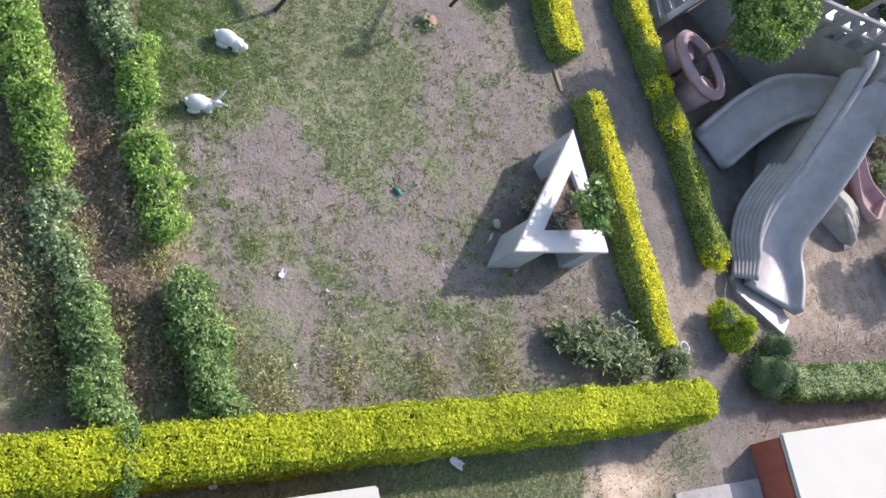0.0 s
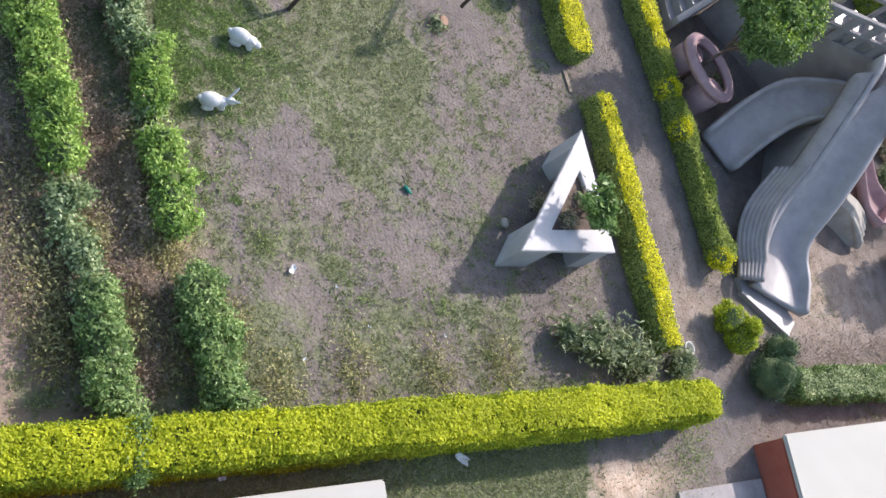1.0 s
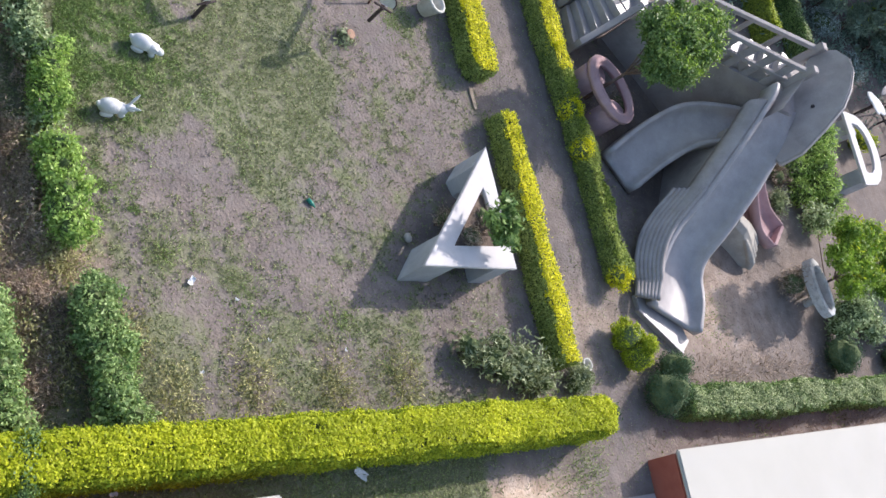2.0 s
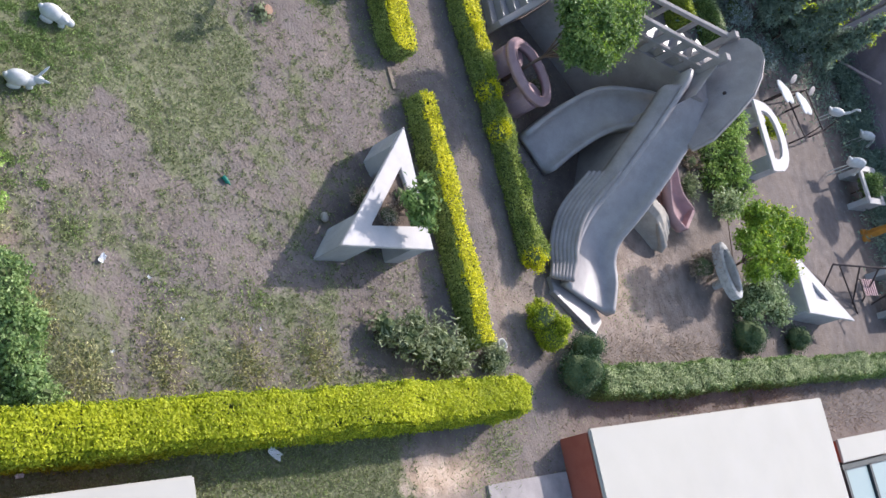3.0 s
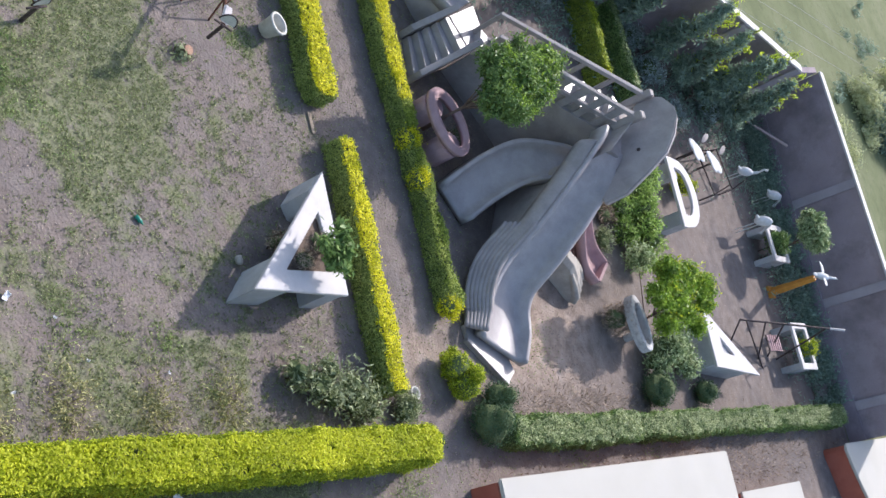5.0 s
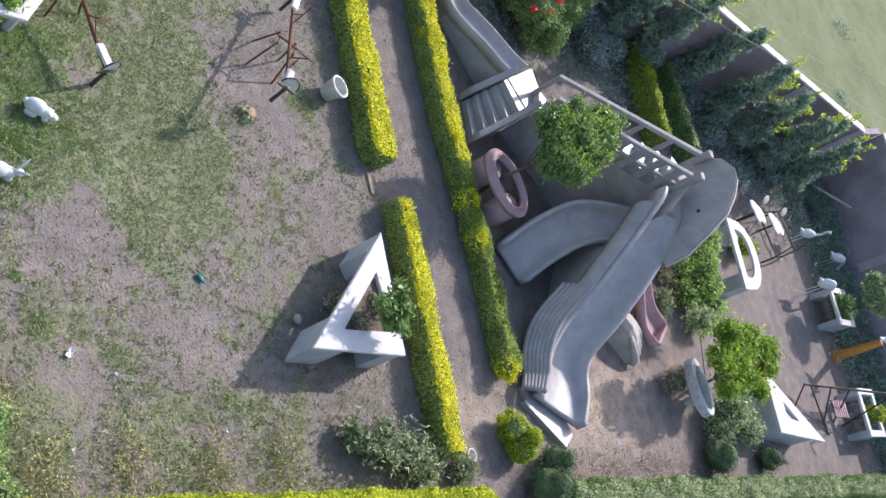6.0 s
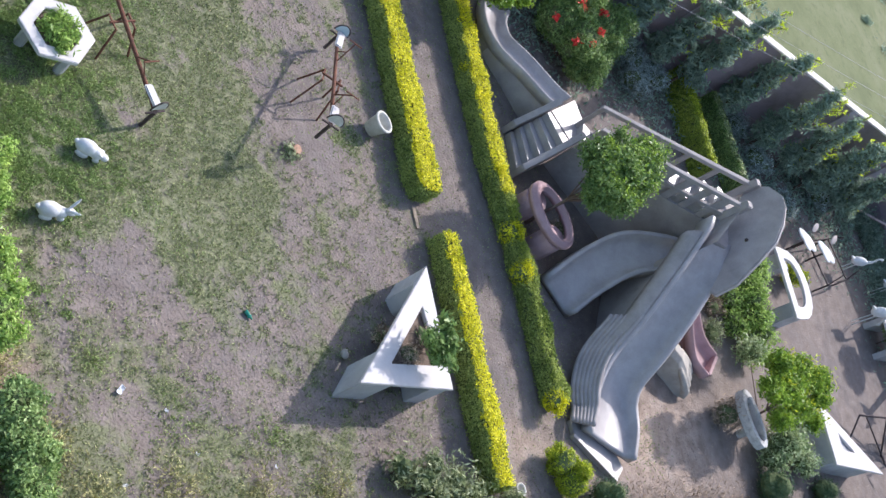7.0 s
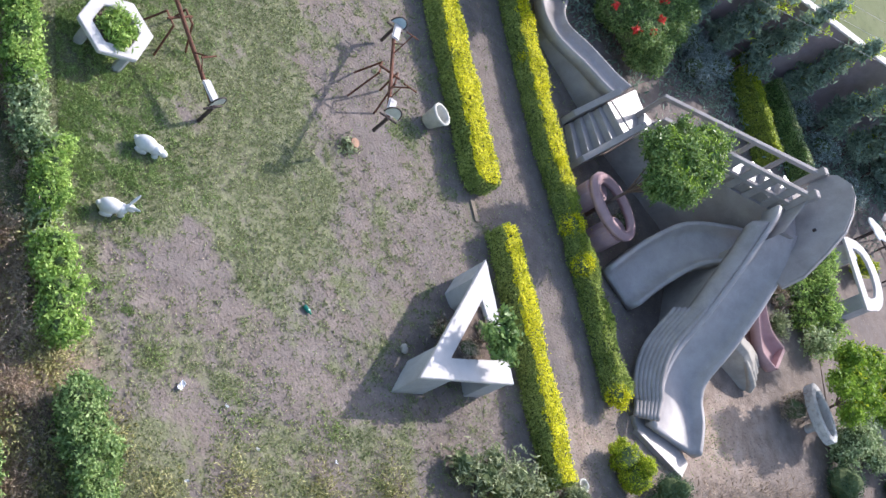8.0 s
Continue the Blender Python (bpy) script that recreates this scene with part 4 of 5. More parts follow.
# ---- see-saws ----
def seesaw(label, a, b, pad):
    a, b = Vector(a), Vector(b)
    c = (a + b) / 2
    ob = thing("see_saw", label, "see-saw", "see-saws", (c.x, c.y, 0))
    a, b, c = a - Vector((c.x, c.y, 0)), b - Vector((c.x, c.y, 0)), Vector((0, 0, c.z))
    d = (b - a).normalized()
    flat_d = Vector((d.x, d.y, 0)).normalized()
    w = Vector((-flat_d.y, flat_d.x, 0))
    part("beam", bar(a, b, 0.04, 10), RUST, ob, smooth=False)
    for e, s in ((a, 1), (b, -1)):
        seat = box(-0.22, 0.22, -0.09, 0.09, -0.03, 0.03, 0.025)
        bmesh.ops.transform(seat, matrix=Matrix.Translation(e + d * s * 0.24 + Vector((0, 0, 0.085))) @ Matrix.Rotation(math.atan2(flat_d.y, flat_d.x), 4, "Z"), verts=seat.verts)
        part("seat", seat, WHITE, ob, "white-painted seat")
        back_loop = [e - d * s * 0.02 + w * (0.17 * math.cos(u)) + Vector((0, 0, 0.1 + 0.25 * math.sin(u))) for u in (math.pi * i / 10 for i in range(11))]
        rest_panel = part("backrest", tube(back_loop, [0.016] * 11, 6), DARK_IRON, ob)
        pb = bmesh.new()
        for o in (-0.008, 0.008):
            pb.faces.new([pb.verts.new(q + d * o) for q in back_loop])
        part("panel", pb, BLUE_PLASTIC if pad and s == 1 else POT, rest_panel, "thin curved back panel")
        post, top = e + d * s * 1.0, e + d * s * 0.66 + w * 0.12 + Vector((0, 0, 0.5))
        hb2 = bar(post, top, 0.016, 6)
        bar(top - w * 0.16, top + w * 0.16, 0.016, 6, hb2)
        bar(post.lerp(top, 0.55), e + d * s * 0.6, 0.012, 6, hb2)
        part("handle", hb2, RUST, ob)
        rest = bar(e - d * s * 0.02, e - d * s * 0.02 - Vector((0, 0, min(0.5, e.z + 0.02))) + w * 0.02, 0.04, 8)
        bar(e - d * s * 0.02 - w * 0.2, e - d * s * 0.02 + w * 0.2, 0.022, 6, rest)
        part("bumper_post", rest, DARK_IRON, ob)
    for s in (-1, 1):
        leg = tube([w * s * 0.34 + flat_d * 0.34, w * s * 0.2 + flat_d * 0.15 + c * 0.9, w * s * 0.2 - flat_d * 0.15 + c * 0.9, w * s * 0.34 - flat_d * 0.34], [0.022] * 4, 7)
        part("stand", leg, RUST, ob)
    part("axle", bar(c - w * 0.26 - Vector((0, 0, 0.07)), c + w * 0.26 - Vector((0, 0, 0.07)), 0.024, 8), RUST, ob)
    return ob


seesaw("rusty iron see-saw with white seats on bare soil", (-13.05, 13.36, 0.6), (-10.22, 12.16, 1.3), True)
seesaw("rusty iron see-saw with white seats beside the hexagonal planter", (-10.08, 8.86, 0.5), (-13.2, 7.65, 1.0), False)


# ---- animal statues, each one plain mesh ----
def ellipsoid(c, r, turn=(0, 0, 0), bm=None):
    bm = bm or bmesh.new()
    bmesh.ops.create_icosphere(bm, subdivisions=3, radius=1, matrix=pose(*c, *turn) @ Matrix.Diagonal((*r, 1)))
    return bm


def rabbit(label, at, turn, low):
    bm = bmesh.new()
    ellipsoid((-0.12, 0, 0.24), (0.26, 0.17, 0.2), (0, -6, 0), bm)
    ellipsoid((0.1, 0, 0.22), (0.2, 0.13, 0.16), (0, 10, 0), bm)
    hz = 0.22 if low else 0.33
    ellipsoid((0.3, 0, hz), (0.13, 0.085, 0.09), (0, 15, 0), bm)
    ellipsoid((-0.37, 0, 0.26), (0.06, 0.06, 0.06), (0, 0, 0), bm)
    for s in (-1, 1):
        if low:
            ellipsoid((0.16, s * 0.06, hz + 0.1), (0.12, 0.03, 0.022), (0, 12, s * 12), bm)
        else:
            ellipsoid((0.31, s * 0.1, hz + 0.17), (0.026, 0.036, 0.19), (s * -30, 35, 0), bm)
        ellipsoid((-0.14, s * 0.13, 0.09), (0.15, 0.06, 0.09), (0, 0, 0), bm)
        ellipsoid((0.2, s * 0.08, 0.07), (0.08, 0.04, 0.08), (0, 0, 0), bm)
    ob = one_skin(link("rabbit_statue", bm, STATUE, None, "", True), 0.012)
    ob.matrix_world = pose(*at, 0, 0, turn) @ Matrix.Scale(0.76, 4)
    return tagged(ob, label, "statue", "rabbit statues")


rabbit("white-painted rabbit statue with lowered head on grass", (-9.22, 7.8, 0), 68, True)
rabbit("white-painted rabbit statue with raised ears on grass", (-7.97, 7.11, 0), 85, False)


def crane(label, at, turn, bend, grow):
    bm = bmesh.new()
    ellipsoid((0, 0, 0.62), (0.3, 0.14, 0.15), (0, -12, 0), bm)
    ellipsoid((-0.3, 0, 0.6), (0.16, 0.07, 0.04), (0, 10, 0), bm)
    neck = spline([(0.22, 0, 0.68), (0.36, 0, 0.86 if not bend else 0.62), (0.34, 0, 1.02) if not bend else (0.5, 0, 0.45), (0.46, 0, 1.06) if not bend else (0.58, 0, 0.36)], 4)
    tube(neck, [0.06 - 0.003 * i for i in range(len(neck))], 8, bm)
    end = neck[-1]
    ellipsoid(end, (0.07, 0.045, 0.045), (0, 0, 0), bm)
    bar(end, end + Vector((0.18, 0, -0.04)), 0.018, 6, bm, 0.004)
    for s in (-1, 1):
        bar((0.02, s * 0.06, 0.55), (-0.02, s * 0.07, -0.03), 0.018, 6, bm)
    ob = one_skin(link("crane_statue", bm, STATUE, None, "", True), 0.014)
    ob.matrix_world = pose(*at, 0, 0, turn) @ Matrix.Diagonal((1.08, 1.0, grow, 1))
    return tagged(ob, label, "statue", "bird statues")


crane("white crane statue standing in the shade by the wall", (-10.95, 35.6, 0), 75, False, 1.3)
crane("white crane statue with bent neck by the wall", (-10.3, 37.6, 0), 70, True, 1.3)
crane("white crane statue behind the frame planter", (-8.95, 35.3, 0), 70, True, 1.7)
pillar = thing("bird_post", "orange-painted square post with a white bird statue", "post", "", (-6.77, 36.7, 0))
part("post", bar((0, 0, -0.1), (0, 0, 1.7), 0.17, 4, None, 0.11), ORANGE, pillar)
part("post_foot", box(-0.22, 0.22, -0.22, 0.22, -0.1, 0.08, 0.02), ORANGE, pillar)
gb = bmesh.new()
ellipsoid((0.02, 0.05, 1.94), (0.34, 0.13, 0.12), (0, -18, 75), gb)
ellipsoid((-0.05, -0.26, 1.86), (0.16, 0.08, 0.04), (0, -10, 80), gb)
tube(spline([(0.08, 0.22, 2.0), (0.12, 0.36, 2.12), (0.15, 0.55, 2.2)], 4), [0.055] * 5 + [0.05] * 3 + [0.045], 8, gb)
bar((0.15, 0.55, 2.2), (0.18, 0.72, 2.18), 0.03, 6, gb, 0.006)
ellipsoid((-0.2, 0.08, 2.0), (0.24, 0.13, 0.03), (0, 12, 25), gb)
ellipsoid((-0.36, -0.06, 2.05), (0.17, 0.08, 0.025), (0, 12, 55), gb)
ellipsoid((0.22, 0.02, 2.0), (0.24, 0.13, 0.03), (0, -12, -45), gb)
ellipsoid((0.32, -0.14, 2.05), (0.17, 0.08, 0.025), (0, -12, -75), gb)
bar((0, 0, 1.66), (0, 0, 1.85), 0.03, 6, gb)
goose = one_skin(link("goose_statue", gb, STATUE, None, "", True), 0.016)
goose.matrix_world = pose(-6.77, 36.7, 0)
tagged(goose, "white flying goose statue on top of an orange post", "statue", "bird statues")


# ---- iron play frames ----
def rocker():
    ob = thing("rocking_frame", "dark iron play frame with two white leaf-shaped seats", "play frame", "", (-10.6, 33.6, 0))
    c = [(-0.75, -0.9), (0.75, -0.45), (0.35, 1.1), (-1.1, 0.7)]
    for (ax, ay), (bx, by) in zip(c, c[1:] + c[:1]):
        part("rail", bar((ax, ay, 0.55), (bx, by, 0.55), 0.03, 8), DARK_IRON, ob)
        part("leg", bar((ax, ay, -0.03), (ax, ay, 0.55), 0.03, 8), DARK_IRON, ob)
        part("arm", bar((ax, ay, 0.55), (ax * 0.8, ay * 0.8, 1.15), 0.02, 8), DARK_IRON, ob)
    for x, y in ((-0.62, -1.4), (-0.36, -0.3)):
        bm = bmesh.new()
        ellipsoid((x, y, 0.78), (0.5, 0.27, 0.06), (0, 0, 48), bm)
        ellipsoid((x + 0.16, y - 0.16, 0.8), (0.26, 0.16, 0.04), (0, 0, 20), bm)
        part("seat", bm, STATUE, ob, "white leaf-shaped seat", True)
        part("backrest", ellipsoid((x - 0.42, y + 0.42, 0.98), (0.15, 0.3, 0.04), (0, 35, 20)), CONCRETE, ob, "", True)
        part("seat_post", bar((x, y, -0.03), (x, y, 0.74), 0.035, 8), DARK_IRON, ob)
    return ob


rocker()
swing = thing("swing_frame", "dark iron swing frame with a slatted seat", "swing", "", (-5.0, 33.8, 0))
P = lambda x, y, z: (x + 5.0, y - 33.8, z)
part("top_bar", bar(P(-5.5, 32.7, 0.42), P(-4.68, 35.9, 2.35), 0.035, 8), DARK_IRON, swing)
part("bar_end", bar(P(-4.78, 35.5, 2.11), P(-4.66, 35.98, 2.4), 0.042, 8), WHITE, swing, "white-painted end")
for a, b in (((-5.5, 32.7, 0.42), (-4.8, 32.4, -0.03)), ((-5.45, 32.95, 0.5), (-3.95, 34.4, -0.03)), ((-5.3, 33.5, 0.88), (-4.3, 34.2, -0.03)), ((-5.15, 34.1, 1.2), (-4.4, 35.0, -0.03)), ((-4.8, 35.4, 2.0), (-4.3, 35.6, -0.03))):
    part("leg", bar(P(*a), P(*b), 0.028, 8), DARK_IRON, swing)
seat = part("seat", box(*[P(-5.0, 0, 0)[0], P(-4.45, 0, 0)[0]], 0.25, 0.32, 0.5, 0.54, 0.005), DARK_IRON, swing)
for i in range(6):
    part("slat", box(P(-5.0, 0, 0)[0], P(-4.45, 0, 0)[0], 0.38 + 0.16 * i, 0.46 + 0.16 * i, 0.5, 0.53, 0.004), PINK, swing)
for x in (-5.0, -4.45):
    part("seat_rail", bar(P(x, 34.0, 0.5), P(x, 35.3, 0.5), 0.018, 6), DARK_IRON, swing)


# ---- loose things ----
def pot(label, at, r, h, tilt):
    bm = bmesh.new()
    prof = [(r * 0.7, 0), (r * 0.95, h * 0.85), (r * 1.05, h * 0.9), (r * 1.05, h), (r * 0.85, h), (r * 0.82, h * 0.8), (r * 0.6, h * 0.25), (0.02, h * 0.22)]
    rings = [[bm.verts.new((a * math.cos(u), a * math.sin(u), z)) for u in (2 * math.pi * i / 24 for i in range(24))] for a, z in prof]
    for p, q in zip(rings, rings[1:]):
        for i in range(24):
            bm.faces.new((p[i], p[(i + 1) % 24], q[(i + 1) % 24], q[i]))
    bm.faces.new(rings[0][::-1])
    bm.faces.new(rings[-1])
    ob = link("plant_pot", bm, POT, None, "", True)
    ob.matrix_world = pose(*at, tilt[0], tilt[1], 0)
    return tagged(ob, label, "pot", "plant pots")


pot("large empty cream plant pot leaning by the hedge", (-11.3, 14.35, 0.05), 0.25, 0.42, (-14, 0))
pot("small white plant pot at the end of the hedge", (-3.4, 16.72, 0.0), 0.14, 0.24, (-5, 0))
stump = thing("tree_stump", "cut tree stump with weeds round it", "stump", "", (-10.3, 12.2, 0))
sb = bar((0, 0, -0.05), (0.03, 0.02, 0.16), 0.12, 12, None, 0.1)
part("wood", sb, CUT_WOOD, stump)
rng = np.random.default_rng(3)
wp = rng.normal(0, 0.13, (160, 3)) * (1, 1, 0.3) + (0.05, -0.08, 0.1)
quads("weeds", wp, np.tile((0, 0, 1.0), (160, 1)), 0.09, 0.04, OLIVE_LEAF, stump, seed=3)
bt = bmesh.new()
tube([(-0.11, 0, 0.05), (0.06, 0, 0.05), (0.1, 0, 0.05), (0.14, 0, 0.05)], [0.05, 0.05, 0.02, 0.018], 12, bt)
bottle = link("plastic_bottle", bt, BOTTLE, None, "", True)
bottle.matrix_world = pose(-6.63, 10.68, 0.0, 0, 0, 40) @ Matrix.Scale(0.8, 4)
tagged(bottle, "empty green plastic bottle lying on the soil", "bottle")


def litter(label, x, y, size, seed):
    bm = bmesh.new()
    bmesh.ops.create_grid(bm, x_segments=5, y_segments=4, size=1)
    for v in bm.verts:
        n3 = lump(v.co.x * 1.4 + seed, v.co.y * 1.4, seed)
        v.co = Vector((v.co.x * size * (1 + 0.4 * n3), v.co.y * size * 0.55, 0.02 + 0.05 * abs(n3) + 0.03 * abs(v.co.x)))
    ob = link("litter", bm, PAPER, None)
    ob.modifiers.new("thickness", "SOLIDIFY").thickness = 0.008
    ob.matrix_world = pose(x, y, 0.0, 0, 0, seed * 47)
    return tagged(ob, label, "litter", "scraps of litter")


for i, (x, y, s) in enumerate(((-1.77, 10.78, 0.13), (-1.88, 6.47, 0.06), (-5.1, 8.13, 0.08), (-3.88, 5.74, 0.06), (-4.8, 8.9, 0.03), (-3.6, 8.1, 0.035), (-2.0, 12.9, 0.05), (-3.9, 10.9, 0.03), (-4.1, 9.4, 0.03))):
    litter("crumpled white scrap of plastic lying on the ground", x, y, s, i + 1)
for i, (x, y, t, n) in enumerate(((-5.5, 5.91, 18, 0.34), (-4.96, 6.01, 10, 0.46), (-7.06, 3.86, 11, 0.7), (-9.35, 15.3, 5, 0.5))):
    ob = link("wooden_board", box(-n / 2, n / 2, -0.05, 0.05, 0, 0.035, 0.006), WOOD, None)
    ob.matrix_world = pose(x, y, 0.01, 0, 0, t)
    tagged(ob, "weathered wooden board lying on the ground", "board", "boards")
pole = link("pole", bar((-14.05, 38.0, 0.03), (-12.45, 39.48, 1.15), 0.05, 8), POLE_PAINT)
tagged(pole, "faded pink painted pole leaning against the boundary wall", "pole")

pad = link("concrete_pad", box(-0.66, 2.2, 15.65, 18.1, -0.08, 0.035, 0.01), CONCRETE, None)
tagged(pad, "pale concrete pad beside the terracotta wall", "paving")
stone = link("stone", blob(0, 0, 0.06, 0.1, 0.08, 0.09, 0.3, 4.0, 2), FOOT, None, "", True)
stone.matrix_world = pose(-6.05, 12.75, 0)
tagged(stone, "pale rough stone lying beside the letter planter", "stone")

# glazed frames between the low buildings
gl = thing("glazed_frame", "low dark-framed glazed cover between the buildings", "skylight", "", (1.6, 32.4, 0))
glass = bpy.data.materials.new("grey_glass")
glass.use_nodes = True
gbs = glass.node_tree.nodes["Principled BSDF"]
gbs.inputs["Base Color"].default_value, gbs.inputs["Roughness"].default_value = (0.24, 0.32, 0.31, 1), 0.2
part("base", box(-1.0, 1.6, -3.1, 3.6, -0.05, 0.4, 0.01), PILASTER, gl)
for i in range(4):
    y = -3.0 + 1.62 * i
    part("pane", box(-0.95, 1.55, y + 0.1, y + 1.52, 0.402, 0.43, 0.004), glass, gl, "pale grey-green glass pane")
    part("mullion", box(-1.0, 1.6, y - 0.06, y + 0.09, 0.402, 0.5, 0.01), FRAME_GREEN, gl)
part("mullion", box(-1.0, 1.6, 3.48, 3.6, 0.402, 0.5, 0.01), FRAME_GREEN, gl)
part("rail", box(-1.12, -0.96, -3.1, 3.6, 0.402, 0.5, 0.01), FRAME_GREEN, gl)
sl = thing("white_slab", "low white-topped masonry block beside the glazed frame", "block", "", (0.1, 31.3, 0))
part("body", box(-0.28, 0.3, -2.0, 2.0, -0.05, 0.52, 0.01), RED, sl)
part("top", box(-0.32, 0.34, -2.04, 2.04, 0.522, 0.6, 0.015), ROOF, sl)


def wire(name, a, b, sag, label):
    pts = [Vector(a).lerp(Vector(b), i / 24) - Vector((0, 0, sag * 4 * (i / 24) * (1 - i / 24))) for i in range(25)]
    return tagged(link(name, tube(pts, [0.0045] * 25, 5), PILASTER), label, "wire", "overhead wires")


for x in (-13.1, -13.95, -14.75):
    wire("overhead_wire", (x - 0.3, 11.0, 5.2), (x + 0.5, 66.0, 5.2), 0.25, "thin grey overhead wire crossing above the boundary wall")
for x, y in ((-14.2, 10.95), (-13.45, 66.05)):
    ob = thing("wire_post", "plain grey post that carries overhead wires", "post", "wire posts", (x, y, 0))
    part("shaft", bar((0, 0, -0.2), (0, 0, 5.1), 0.09, 10, None, 0.07), PILASTER, ob)
    part("crossarm", box(-1.1, 1.3, -0.05, 0.05, 5.1, 5.21, 0.01), PILASTER, ob)


# ---- shrubs and trees ----
rnd = random.Random(5)
ROWS_OF_SHRUBS = [  # both ends, half width, height, leaf
    ((-11.6, 4.0), (-9.65, 4.12), 0.36, 0.75, TREE_LEAF), ((-9.5, 4.15), (-6.7, 4.36), 0.38, 0.78, ROW_LEAF), ((-6.1, 4.48), (-5.55, 4.46), 0.34, 0.6, PALE_LEAF),
    ((-5.2, 4.66), (-4.7, 4.62), 0.33, 0.6, PALE_LEAF), ((-4.5, 4.7), (-2.95, 4.9), 0.38, 0.72, MID_ROW_LEAF),
    ((-11.9, 5.4), (-9.75, 5.52), 0.34, 0.75, ROW_LEAF), ((-9.6, 5.58), (-8.75, 5.64), 0.3, 0.68, PALE_LEAF), ((-8.6, 5.92), (-7.75, 5.9), 0.32, 0.75, ROW_LEAF),
    ((-7.6, 5.84), (-7.15, 5.86), 0.24, 0.5, PALE_LEAF), ((-7.0, 5.93), (-5.75, 6.0), 0.37, 0.75, ROW_LEAF), ((-4.75, 6.24), (-2.9, 6.48), 0.42, 0.72, MID_ROW_LEAF),
]
for i, (a, b, half, h, leaf) in enumerate(ROWS_OF_SHRUBS):
    n = max(2, round(math.dist(a, b) / 0.24))
    clumps = []
    for j in range(n):
        f = j / (n - 1)
        grow = rnd.uniform(0.88, 1.08)
        clumps.append((a[0] + (b[0] - a[0]) * f, a[1] + (b[1] - a[1]) * f + 0.06 + rnd.uniform(-0.05, 0.05), 0.56 * h, 0.25, 0.8 * half * grow, 0.52 * h * grow))
    word = {"row_shrub_leaf": "bright green", "pale_leaf": "pale green", "mid_green_leaf": "dark green", "mid_row_leaf": "mid green"}[leaf.name]
    shrub(word + " leafy shrub in a planted row beside the lawn", clumps, leaf, 1100, 0.085, 0.042, 40 + i, group="shrubs in rows", out=0.08, rough=0.3, tufts=3)

for i, (x, y, r) in enumerate(((-8.4, 4.95, 0.4), (-7.6, 5.0, 0.42), (-6.9, 5.1, 0.35), (-9.6, 4.8, 0.4), (-5.4, 5.2, 0.45), (-4.9, 5.45, 0.3), (-6.0, 5.2, 0.35), (-3.7, 5.6, 0.3), (-8.6, 3.6, 0.45), (-7.2, 3.65, 0.45), (-6.0, 3.75, 0.45), (-4.8, 3.9, 0.4))):
    q = np.random.default_rng(80 + i)
    pts = q.normal(0, 1, (1800, 3)) * (r * 0.8, r * 0.6, 0.06) + (0, 0, 0.06)
    pts[:, 2] = np.abs(pts[:, 2]) + 0.02
    ob = thing("dry_weeds", "clump of dry brown weeds between the shrub rows", "weeds", "dry weeds", (x, y, 0))
    quads("stalks", pts, q.normal(0, 1, (1800, 3)) + (0, 0, 0.6), 0.065, 0.01, STRAW_LEAF, ob, seed=80 + i, spread=1.2)

tree("small bushy tree growing out of the white letter planter", (-6.05, 13.7), [(-5.92, 13.8, 1.42, 0.2, 0.2, 0.18), (-5.92, 14.1, 1.5, 0.18, 0.16, 0.16), (-6.2, 13.98, 1.55, 0.17, 0.17, 0.15), (-5.66, 13.88, 1.42, 0.17, 0.18, 0.15), (-5.6, 14.12, 1.4, 0.14, 0.14, 0.12), (-5.95, 13.6, 1.5, 0.12, 0.13, 0.12)], TREE_LEAF, 21, 420, 0.15, 0.055, r=0.03, inner=0.3)
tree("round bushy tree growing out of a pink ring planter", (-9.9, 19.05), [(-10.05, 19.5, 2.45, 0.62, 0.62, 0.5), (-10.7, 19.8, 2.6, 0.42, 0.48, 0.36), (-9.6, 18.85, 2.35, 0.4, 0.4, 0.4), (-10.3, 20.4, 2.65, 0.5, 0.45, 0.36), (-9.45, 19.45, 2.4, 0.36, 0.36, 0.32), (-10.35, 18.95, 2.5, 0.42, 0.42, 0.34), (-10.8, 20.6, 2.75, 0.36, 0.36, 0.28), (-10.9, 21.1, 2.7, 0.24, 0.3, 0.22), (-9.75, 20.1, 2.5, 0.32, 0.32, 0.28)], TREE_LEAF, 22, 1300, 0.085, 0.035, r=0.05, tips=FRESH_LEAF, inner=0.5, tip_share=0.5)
tree("leafy green tree overhanging the end of the back slide", (-16.2, 18.35), [(-15.25, 17.95, 1.5, 0.36, 0.42, 0.28), (-15.55, 18.85, 1.45, 0.32, 0.36, 0.26), (-15.2, 17.15, 1.55, 0.3, 0.36, 0.26), (-16.0, 18.2, 1.7, 0.5, 0.55, 0.36), (-16.2, 17.4, 1.7, 0.45, 0.45, 0.35)], FRESH_LEAF, 19, 800, 0.1, 0.045, r=0.05, inner=0.4)
tree("small pale-leaved tree by the boundary wall", (-8.3, 37.7), [(-8.39, 36.79, 2.0, 0.56, 0.56, 0.42), (-8.06, 36.92, 2.15, 0.37, 0.37, 0.34), (-8.73, 36.82, 2.15, 0.37, 0.37, 0.34)], PALE_LEAF, 23, 500, 0.16, 0.06, r=0.04, inner=0.4)

